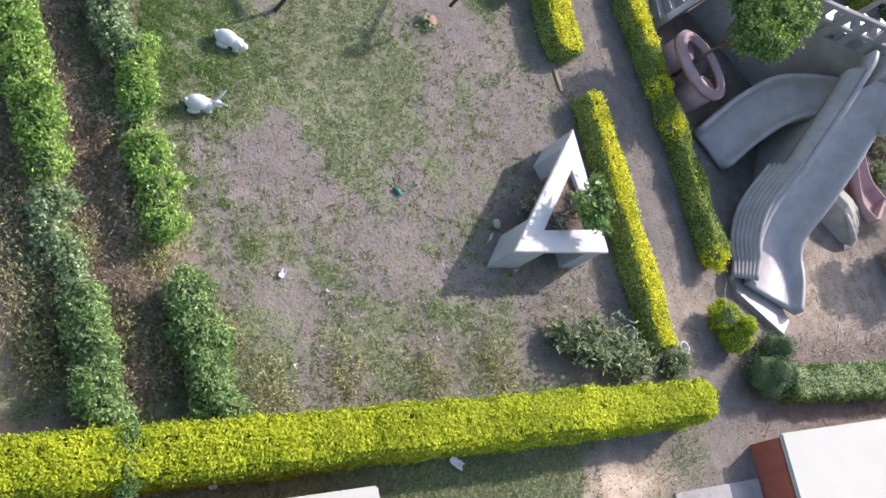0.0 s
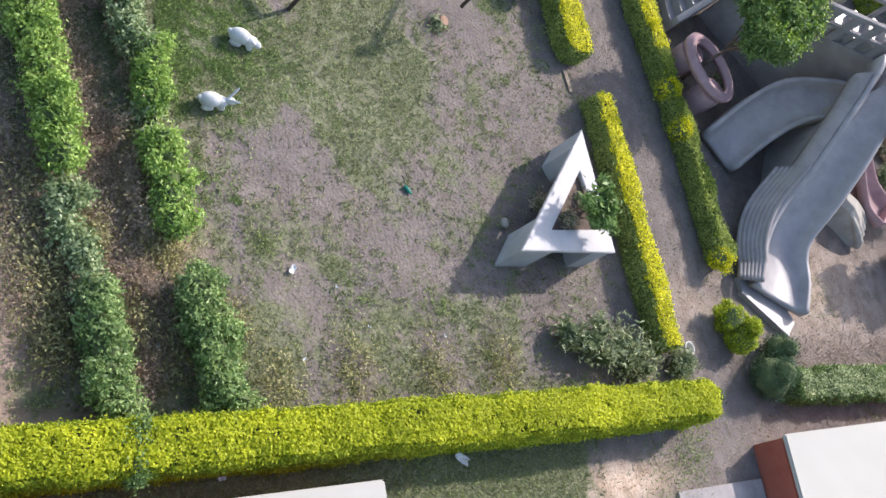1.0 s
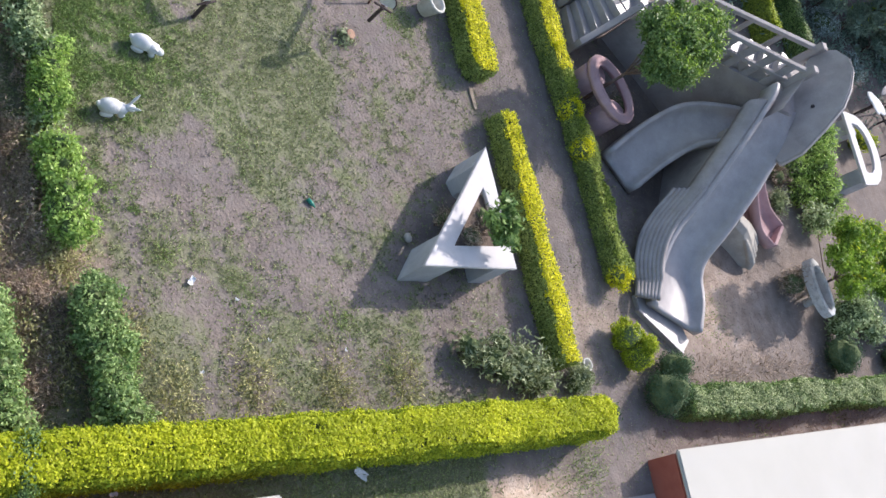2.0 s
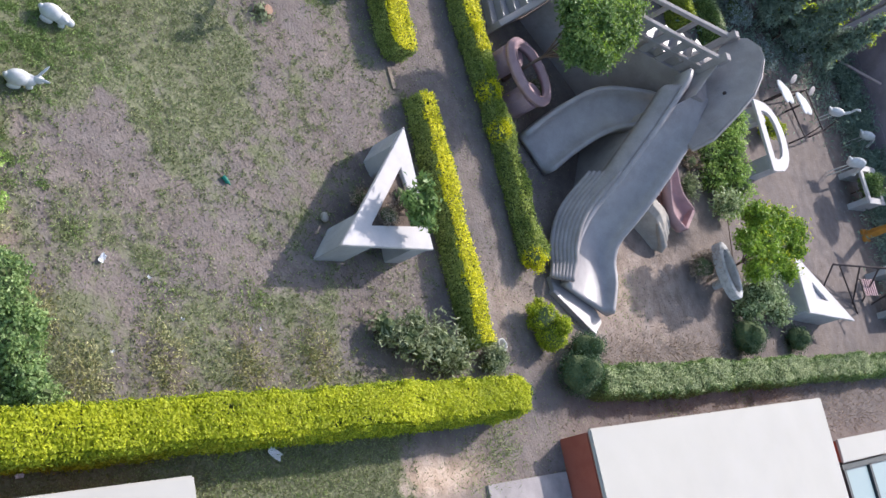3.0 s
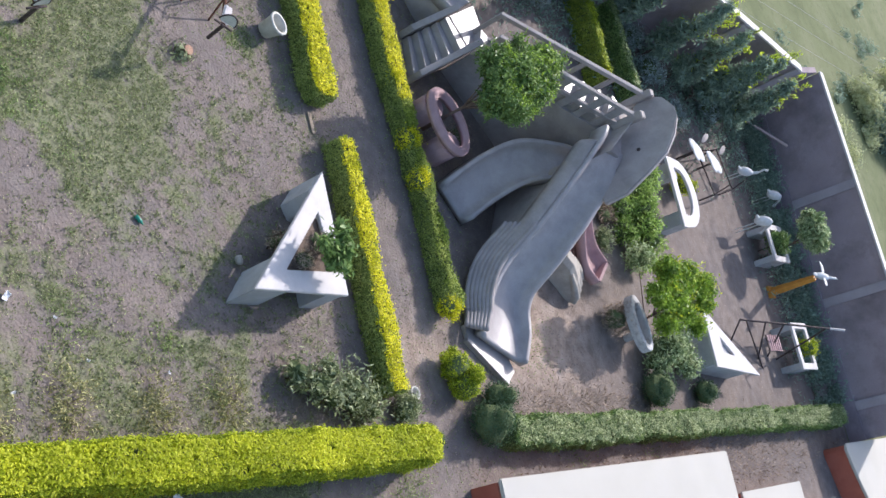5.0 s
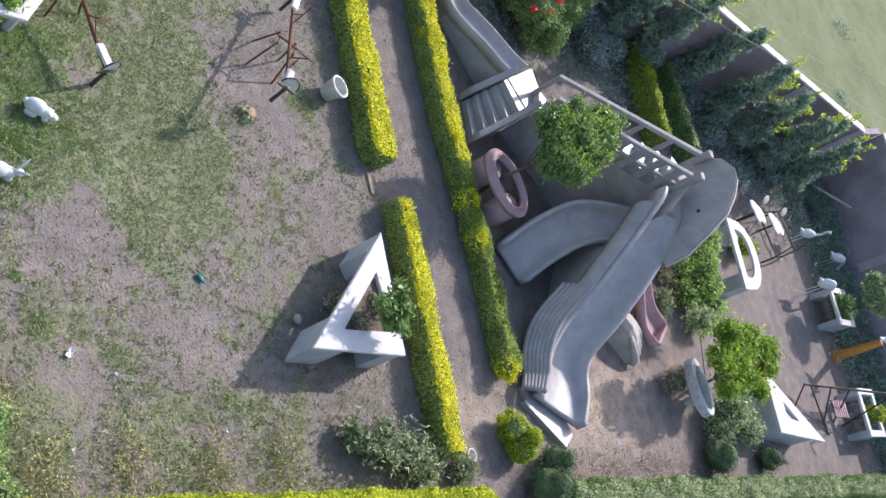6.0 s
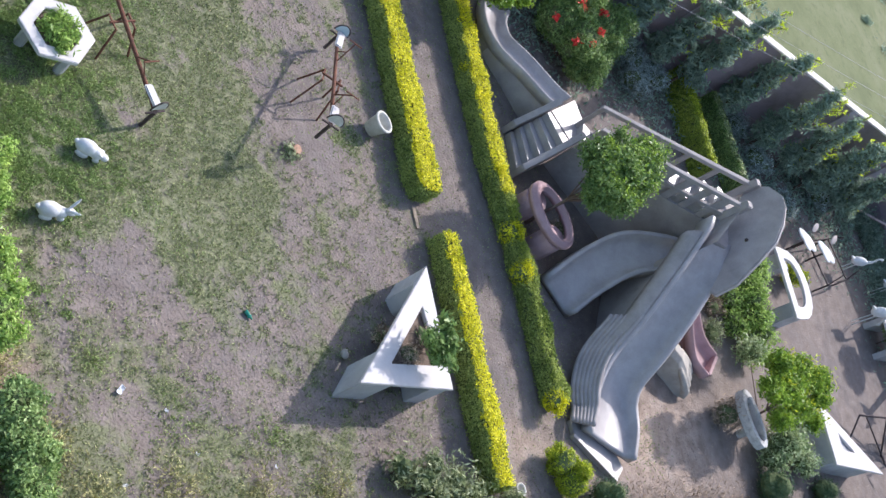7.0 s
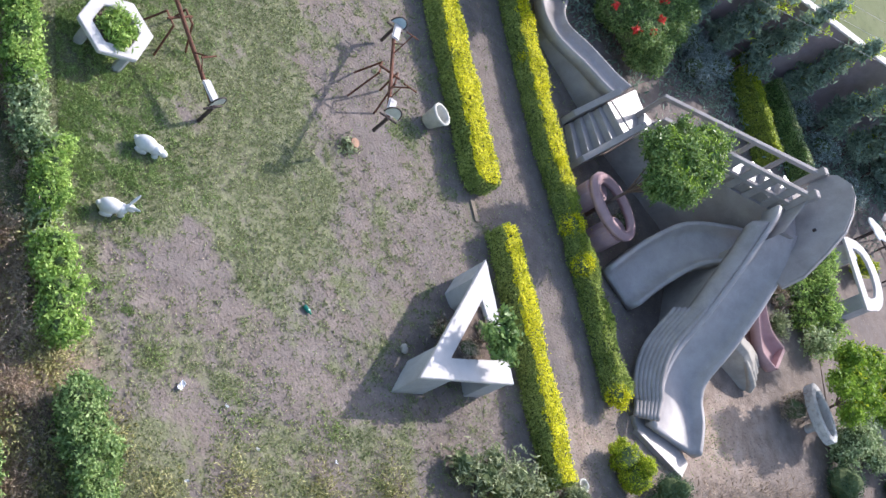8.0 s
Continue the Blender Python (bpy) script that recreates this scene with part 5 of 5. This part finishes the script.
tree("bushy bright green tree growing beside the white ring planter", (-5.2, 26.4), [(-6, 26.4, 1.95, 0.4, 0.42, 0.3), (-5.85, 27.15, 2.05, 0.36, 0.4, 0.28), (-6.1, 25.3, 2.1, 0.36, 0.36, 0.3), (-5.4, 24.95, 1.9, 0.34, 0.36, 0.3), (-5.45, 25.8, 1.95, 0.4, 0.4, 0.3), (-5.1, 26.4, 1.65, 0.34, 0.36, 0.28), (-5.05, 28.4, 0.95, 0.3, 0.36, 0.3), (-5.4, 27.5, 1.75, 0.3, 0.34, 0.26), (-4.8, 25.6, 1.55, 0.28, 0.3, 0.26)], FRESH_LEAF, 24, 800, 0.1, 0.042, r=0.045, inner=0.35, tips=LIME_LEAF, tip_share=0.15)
shrub("pale green shrub between the letter planters", [(-4.45, 27.1, 0.6, 0.4, 0.42, 0.4), (-4.0, 28.4, 0.4, 0.4, 0.4, 0.35), (-4.1, 26.8, 0.4, 0.34, 0.36, 0.35), (-4.9, 27.7, 0.6, 0.36, 0.36, 0.4), (-6.85, 26.0, 1.0, 0.3, 0.34, 0.34)], PALE_LEAF, 420, 0.13, 0.05, 25, out=0.14, rough=0.4)
shrub("tall pale green hedge-like shrub behind the slide", [(-9.65, 28.6, 0.5, 0.36, 0.3, 0.45), (-9.1, 28.0, 0.5, 0.36, 0.3, 0.5), (-8.6, 27.75, 0.55, 0.36, 0.32, 0.5), (-8.1, 27.65, 0.55, 0.36, 0.3, 0.5), (-7.5, 27.5, 0.55, 0.34, 0.3, 0.45), (-7.1, 27.4, 0.4, 0.3, 0.3, 0.35), (-8.0, 26.95, 0.3, 0.4, 0.3, 0.3), (-8.7, 27.1, 0.3, 0.34, 0.3, 0.3)], ROW_LEAF, 420, 0.13, 0.05, 26, out=0.15, rough=0.45, tufts=4)
for i, (x, y) in enumerate(((-8.5, 26.3), (-7.7, 25.9), (-9.2, 27.0))):
    shrub("low brown and green weeds behind the slide", [(x, y, 0.15, 0.35, 0.3, 0.18)], (DRY_LEAF, OLIVE_LEAF, DRY_LEAF)[i], 400, 0.12, 0.03, 66 + i, group="weeds behind the slide", out=0.12, stems=False)
shrub("small golden shrub inside the white letter planter", [(-10.0, 31.2, 0.35, 0.35, 0.4, 0.35)], LIME_LEAF, 900, 0.08, 0.04, 27)
shrub("grey-green sprawling shrub with arching twigs by the hedge", [(-3.85, 13.55, 0.3, 0.24, 0.24, 0.22), (-3.6, 13.95, 0.4, 0.26, 0.22, 0.22), (-3.85, 14.3, 0.38, 0.22, 0.26, 0.2), (-3.4, 14.35, 0.3, 0.26, 0.26, 0.24), (-3.55, 14.75, 0.42, 0.24, 0.24, 0.2), (-3.2, 14.9, 0.26, 0.24, 0.26, 0.22), (-3.35, 15.25, 0.32, 0.22, 0.22, 0.2), (-3.05, 15.4, 0.22, 0.2, 0.24, 0.2)], OLIVE_LEAF, 260, 0.16, 0.045, 28, out=0.2, rough=0.6, tufts=3)
shrub("small olive shrub beside a white pot", [(-3.05, 16.4, 0.2, 0.3, 0.3, 0.25)], OLIVE_LEAF, 900, 0.08, 0.035, 29)
shrub("rounded clipped golden-green shrub at the foot of the slide", [(-3.95, 18.1, 0.32, 0.36, 0.4, 0.38), (-3.5, 18.25, 0.34, 0.38, 0.36, 0.38)], LIME_LEAF, 2300, 0.06, 0.034, 30, rough=0.2, tufts=2, out=0.04)
for i, (x, y, r, h) in enumerate(((-3.2, 19.35, 0.44, 0.8), (-2.65, 18.85, 0.58, 0.95), (-3.3, 26.5, 0.62, 0.8), (-3.2, 29.3, 0.46, 0.65), (-2.32, 16.8, 0.24, 0.7))):
    shrub("dark green clipped conical shrub beside the hedge", [(x, y, h * 0.42, r, r, h * 0.45), (x, y, h * 0.75, r * 0.55, r * 0.55, h * 0.35)], DARK_LEAF, 1500, 0.05, 0.025, 31 + i, group="clipped cones", rough=0.08, tufts=0)
shrub("leafy green plant inside the hexagonal planter", [(-11.1, 7.15, 0.5, 0.34, 0.3, 0.28)], ROW_LEAF, 600, 0.15, 0.04, 36)
shrub("dark plant inside the white frame planter by the wall", [(-8.35, 36.7, 0.7, 0.4, 0.35, 0.35)], GREEN_LEAF, 700, 0.12, 0.05, 37)
shrub("small yellow-green plant inside the white frame planter", [(-4.5, 36.5, 0.75, 0.25, 0.3, 0.35)], LIME_LEAF, 700, 0.12, 0.05, 38)
shrub("dry brown plant inside the ring planter", [(-5.3, 25.3, 0.25, 0.35, 0.5, 0.3)], DRY_LEAF, 500, 0.13, 0.02, 39, out=0.15)
shrub("dry brown weeds inside the white letter planter", [(-6.2, 14.02, 0.9, 0.3, 0.12, 0.08), (-5.85, 13.6, 0.9, 0.2, 0.26, 0.08)], DRY_LEAF, 500, 0.13, 0.02, 45, out=0.1, stems=False)
shrub("dry brown weeds between the legs of the white letter planter", [(-6.4, 13.5, 0.3, 0.16, 0.14, 0.2)], DRY_LEAF, 600, 0.12, 0.03, 65, out=0.08)
shrub("dry brown weeds beside the pink ring planter", [(-9.75, 19.95, 0.25, 0.3, 0.25, 0.25)], DRY_LEAF, 500, 0.13, 0.02, 46, out=0.12)
shrub("large dark shrub with bright red flowers", [(-15.45, 21.9, 0.9, 0.8, 0.8, 0.75), (-16.2, 22.9, 1.0, 0.75, 0.8, 0.75), (-14.95, 22.2, 0.65, 0.55, 0.55, 0.5), (-16.0, 21.3, 0.8, 0.7, 0.6, 0.65), (-16.8, 22.0, 1.0, 0.75, 0.75, 0.75)], GREEN_LEAF, 900, 0.1, 0.045, 47, flowers=16)
for i, (x, y, r) in enumerate(((-16.5, 25.2, 0.48), (-16.1, 26.2, 0.46), (-15.5, 25.1, 0.42), (-15.5, 30.8, 0.36), (-14.3, 31.4, 0.42), (-13.7, 35.2, 0.42), (-12.9, 32.4, 0.34))):
    shrub("silver-grey leaved shrub in the shade of the wall", [(x, y, r * 0.7, r, r, r * 0.75), (x + 0.3, y + 0.2, r * 0.8, r * 0.6, r * 0.6, r * 0.6)], GREY_LEAF, 600, 0.1, 0.03, 48 + i, group="silver shrubs", out=0.12)
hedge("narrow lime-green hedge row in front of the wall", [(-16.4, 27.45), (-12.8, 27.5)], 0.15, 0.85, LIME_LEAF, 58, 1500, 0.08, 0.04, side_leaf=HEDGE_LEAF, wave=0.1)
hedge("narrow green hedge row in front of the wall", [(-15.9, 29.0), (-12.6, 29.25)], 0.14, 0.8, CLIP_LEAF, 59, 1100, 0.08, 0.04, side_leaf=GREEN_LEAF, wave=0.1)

for i, (x, y, h) in enumerate(((-16.8, 24.2, 3.8), (-16.4, 25.8, 4.0), (-16.05, 27.25, 4.1), (-15.6, 29.45, 3.8), (-14.8, 31.3, 3.6), (-14.24, 32.6, 3.4), (-13.8, 34.05, 3.3), (-13.88, 35.1, 3.4), (-13.24, 35.8, 3.2))):
    q = random.Random(i)
    crown = [(x + q.uniform(-0.12, 0.12), y + q.uniform(-0.12, 0.12), h * f, 0.48 * (1.1 - f) + 0.1, 0.48 * (1.1 - f) + 0.1, 0.32) for f in (0.25, 0.38, 0.5, 0.62, 0.74, 0.86, 0.95)]
    tree("slender dark green tree by the wall with tips coloured as sunlit", (x, y), crown, SHADE_LEAF, 70 + i, 190, 0.2, 0.05, r=0.05, tips=TIP_LEAF, inner=0.3, tip_share=0.1, sprays=13)

# scrub on the far side of the wall
for i in range(11):
    q = random.Random(100 + i)
    x, y = q.uniform(-18, -2.6), 41.6 + 16 * q.random() ** 1.3
    r = q.uniform(0.3, 0.55)
    shrub("rough olive scrub beyond the boundary wall", [(x, y, r * 0.1, r, r, r * 0.4), (x + r * 0.8, y + q.uniform(-0.5, 0.8), r * 0.1, r * 0.7, r * 0.7, r * 0.4)], SCRUB_LEAF, 160, 0.2, 0.06, 100 + i, group="scrub", out=0.3, rough=0.4, core=SCRUB_LEAF)


for i, (x, y, r) in enumerate(((-17.0, 55.8, 1.3), (-17.6, 54.2, 1.0), (-15.9, 58.0, 1.5), (-19.2, 58.5, 1.2), (-10.4, 55.8, 0.9))):
    shrub("dull olive bush in the field beyond the wall", [(x, y, r * 0.45, r, r, r * 0.6), (x + r * 0.7, y + 0.5, r * 0.4, r * 0.7, r * 0.7, r * 0.5)], (SHADE_LEAF, SCRUB_LEAF)[i % 2], 130, 0.24, 0.08, 150 + i, group="field bushes", out=0.3, core=SCRUB_LEAF)


# ---- grass and small growth over the soil ----
def turf():
    q = np.random.default_rng(9)
    n = 520000
    p = np.column_stack([q.uniform(-16, -0.6, n), q.uniform(3.6, 20, n), np.zeros(n)])
    k = np.array([worn(x, y) + 0.5 * lump(x * 4.5, y * 4.5, 21) + 0.7 * lump(x * 11, y * 11, 31) for x, y, _ in p]) + q.normal(0, 0.14, n)
    p = p[(k < 0.4) | (q.random(n) < 0.05)]
    p[:, 2] = q.uniform(0.0, 0.018, len(p))
    ob = quads("grass", p, q.normal(0, 0.6, (len(p), 3)) + (0, 0, 0.7), 0.05, 0.014, GRASS, None, seed=9, spread=0.8)
    return tagged(ob, "short patchy green grass on bare soil", "grass", kind="stuff")


def weeds():
    q = np.random.default_rng(10)
    pts = []
    for x, y, r, n in ((-4.45, 10.95, 0.22, 500), (-5.6, 7.7, 0.22, 350), (-4.9, 9.2, 0.3, 400), (-4.4, 9.0, 0.25, 300), (-3.6, 11.8, 0.3, 300), (-1.2, 16.2, 0.3, 600), (-0.9, 15.6, 0.4, 600), (-1.6, 16.5, 0.25, 300), (-10.9, 13.6, 0.3, 500), (-2.0, 22.5, 0.4, 300), (-1.75, 26.0, 0.3, 200), (-4.5, 21.6, 0.5, 500), (-8.2, 3.75, 0.5, 700), (-6.8, 3.8, 0.5, 600), (-5.4, 3.9, 0.5, 600), (-4.2, 4.1, 0.4, 400), (-6.3, 5.3, 0.4, 300), (-2.2, 9.5, 0.3, 200), (-1.5, 8.2, 0.4, 500), (-1.5, 10.0, 0.4, 500), (-1.4, 11.5, 0.4, 500)):
        pts.append(q.normal(0, 1, (int(n * 0.7), 3)) * (r, r, 0.025) + (x, y, 0.03))
    p = np.concatenate(pts)
    p[:, 2] = np.abs(p[:, 2]) + 0.01
    return tagged(quads("tall_grass", p, q.normal(0, 0.7, (len(p), 3)) + (0, 0, 0.7), 0.07, 0.014, TUFT, None, seed=10), "tufts of taller green grass", "grass", kind="stuff")


def crumbs():
    q = np.random.default_rng(12)
    n = 22000
    p = np.column_stack([q.uniform(-16, 0, n), q.uniform(3.6, 36, n), q.uniform(0.0, 0.012, n)])
    ob = quads("dry_leaf_litter", p, np.tile((0, 0, 1.0), (n, 1)), 0.028, 0.016, DRY_LEAF, None, seed=12, spread=0.5)
    return tagged(ob, "dry leaf litter and crumbs of soil", "leaf litter", kind="stuff")


def tussocks():
    q = np.random.default_rng(18)
    pts = []
    for i in range(150):
        y = q.uniform(20, 62)
        x = -15.6 - 0.2287 * (37.62 - min(y, 39)) - 14 * q.random() ** 1.2
        if lump(x * 0.16, y * 0.16, 5.0) < -0.12:
            continue
        r = q.uniform(0.1, 0.28)
        pts.append(q.normal(0, 1, (70, 3)) * (r, r * 1.5, 0.1) + (x, y, 0.05))
    p = np.concatenate(pts)
    p[:, 2] = np.abs(p[:, 2]) + 0.02
    return tagged(quads("tussocks", p, q.normal(0, 0.5, (len(p), 3)) + (0, 0, 0.7), 0.22, 0.05, SHADE_LEAF, None, seed=18), "dark grass tussocks scattered over the field", "grass", kind="stuff")


def clods():
    q = np.random.default_rng(13)
    n = 22000
    p = np.column_stack([q.uniform(-15, -2.6, n), q.uniform(5.5, 24, n), q.uniform(0.0, 0.012, n)])
    keep = np.array([worn(x, y) + 0.6 * lump(x * 2.2, y * 2.2, 41) for x, y, _ in p]) > 0.42
    ob = quads("soil_clods", p[keep], np.tile((0.0, 0.0, 1.0), (int(keep.sum()), 1)), 0.036, 0.026, SOIL_CLOD, None, seed=13, spread=0.3, bend=0.35)
    return tagged(ob, "small clods of dry brown soil", "soil", kind="stuff")


def dry_grass():
    q = np.random.default_rng(14)
    a = q.normal(0, 1, (1700, 3)) * (0.28, 2.6, 0.04) + (-3.15, 22.6, 0.06)
    c = q.normal(0, 1, (1800, 3)) * (0.28, 4.6, 0.03) + (-1.65, 29.0, 0.05)
    d = q.normal(0, 1, (1600, 3)) * (0.4, 2.6, 0.03) + (-0.9, 32.0, 0.05)
    p = np.concatenate([a, c, d])
    p[:, 2] = np.abs(p[:, 2]) + 0.01
    return tagged(quads("dry_grass", p, q.normal(0, 0.8, (len(p), 3)) + (0, 0, 0.6), 0.13, 0.014, DRY_LEAF, None, seed=14), "strip of dry brown grass beside the hedge", "grass", kind="stuff")


def row_straw():
    q = np.random.default_rng(16)
    n = 42000
    x = q.uniform(-12.0, -3.0, n)
    y = 5.0 + 0.12 * (x + 8.0) * (x > -8.0) + q.normal(0, 0.42, n)
    p = np.column_stack([x, y, np.abs(q.normal(0, 0.05, n)) + 0.01])
    x = q.uniform(-11.0, -4.6, 16000)
    stand = np.column_stack([x, 5.46 + 0.06 * (x + 8.0) * (x > -8.0) + q.normal(0, 0.1, 16000), np.abs(q.normal(0, 0.2, 16000)) + 0.02])
    patch = q.normal(0, 1, (9000, 3)) * (0.5, 0.2, 0.03) + (-5.2, 5.38, 0.02)
    patch[:, 2] = np.abs(patch[:, 2]) + 0.01
    p = np.concatenate([p, stand, patch])
    p = p[np.array([lump(a * 1.6, b * 1.6, 9) + 0.5 * lump(a * 5, b * 5, 3) for a, b, _ in p]) > -0.05]
    return tagged(quads("straw", p, q.normal(0, 0.9, (len(p), 3)) + (0, 0, 0.6), 0.06, 0.01, STRAW_LEAF, None, seed=16), "dry reddish straw between the shrub rows", "straw", kind="stuff")


def row_weeds():
    q = np.random.default_rng(17)
    pts = []
    for x, y, r in ((-6.1, 5.65, 0.4), (-5.6, 5.95, 0.35), (-7.3, 5.75, 0.3), (-5.9, 4.0, 0.5), (-4.9, 4.05, 0.45), (-6.6, 3.95, 0.5), (-4.3, 5.4, 0.3), (-3.8, 6.0, 0.35), (-5.0, 4.2, 0.3), (-5.6, 5.0, 0.2), (-4.2, 4.3, 0.3), (-3.9, 4.2, 0.3), (-5.3, 6.1, 0.3), (-3.2, 7.6, 0.4), (-3.4, 9.0, 0.4), (-3.3, 10.6, 0.4), (-3.35, 12.0, 0.4), (-4.2, 6.9, 0.3)):
        pts.append(q.normal(0, 1, (900, 3)) * (r, r * 0.7, 0.12 if y < 6.2 else 0.08) + (x, y, 0.05))
    p = np.concatenate(pts)
    p[:, 2] = np.abs(p[:, 2]) + 0.01
    return tagged(quads("olive_weeds", p, q.normal(0, 0.8, (len(p), 3)) + (0, 0, 0.7), 0.07, 0.02, ROW_WEED, None, seed=17), "low olive weeds beside the shrub rows", "weeds", kind="stuff")


def lush_grass():
    q = np.random.default_rng(19)
    n = 90000
    p = np.column_stack([q.uniform(-13.5, -6.0, n), 6.3 + np.abs(q.normal(0, 1.3, n)), q.uniform(0.005, 0.03, n)])
    k = np.array([worn(x, y) * 0.8 + 0.5 * lump(x * 1.3, y * 1.3, 51) + 0.5 * lump(x * 5, y * 5, 61) for x, y, _ in p])
    p = p[k + q.normal(0, 0.16, n) < -0.02]
    return tagged(quads("lush_grass", p, q.normal(0, 0.6, (len(p), 3)) + (0, 0, 0.7), 0.065, 0.016, LUSH, None, seed=19), "thicker bright green grass beside the shrub row", "grass", kind="stuff")


row_straw()
row_weeds()
lush_grass()


def shade_weeds():
    q = np.random.default_rng(15)
    n = 26000
    p = np.column_stack([q.uniform(-14.5, -2.6, n), 39.6 - np.abs(q.normal(0, 1.15, n)), np.abs(q.normal(0, 0.26, n)) + 0.02])
    y2 = q.uniform(20.0, 37.4, 12000)
    off = np.abs(q.normal(0, 1.7, 12000)) + 0.15
    p = np.concatenate([p, np.column_stack([-14.29 - (37.62 - y2) * 0.2287 + off, y2, np.abs(q.normal(0, 0.12, 12000)) + 0.02])])
    p = p[np.array([lump(x * 1.1, y * 1.1, 4) for x, y, _ in p]) > -0.25]
    return tagged(quads("shade_weeds", p, q.normal(0, 0.7, (len(p), 3)) + (0, 0, 0.7), 0.15, 0.045, SHADE_LEAF, None, seed=15), "green weeds along the foot of the wall", "weeds", kind="stuff")


shade_weeds()
dry_grass()
clods()
tussocks()
turf()
weeds()
crumbs()
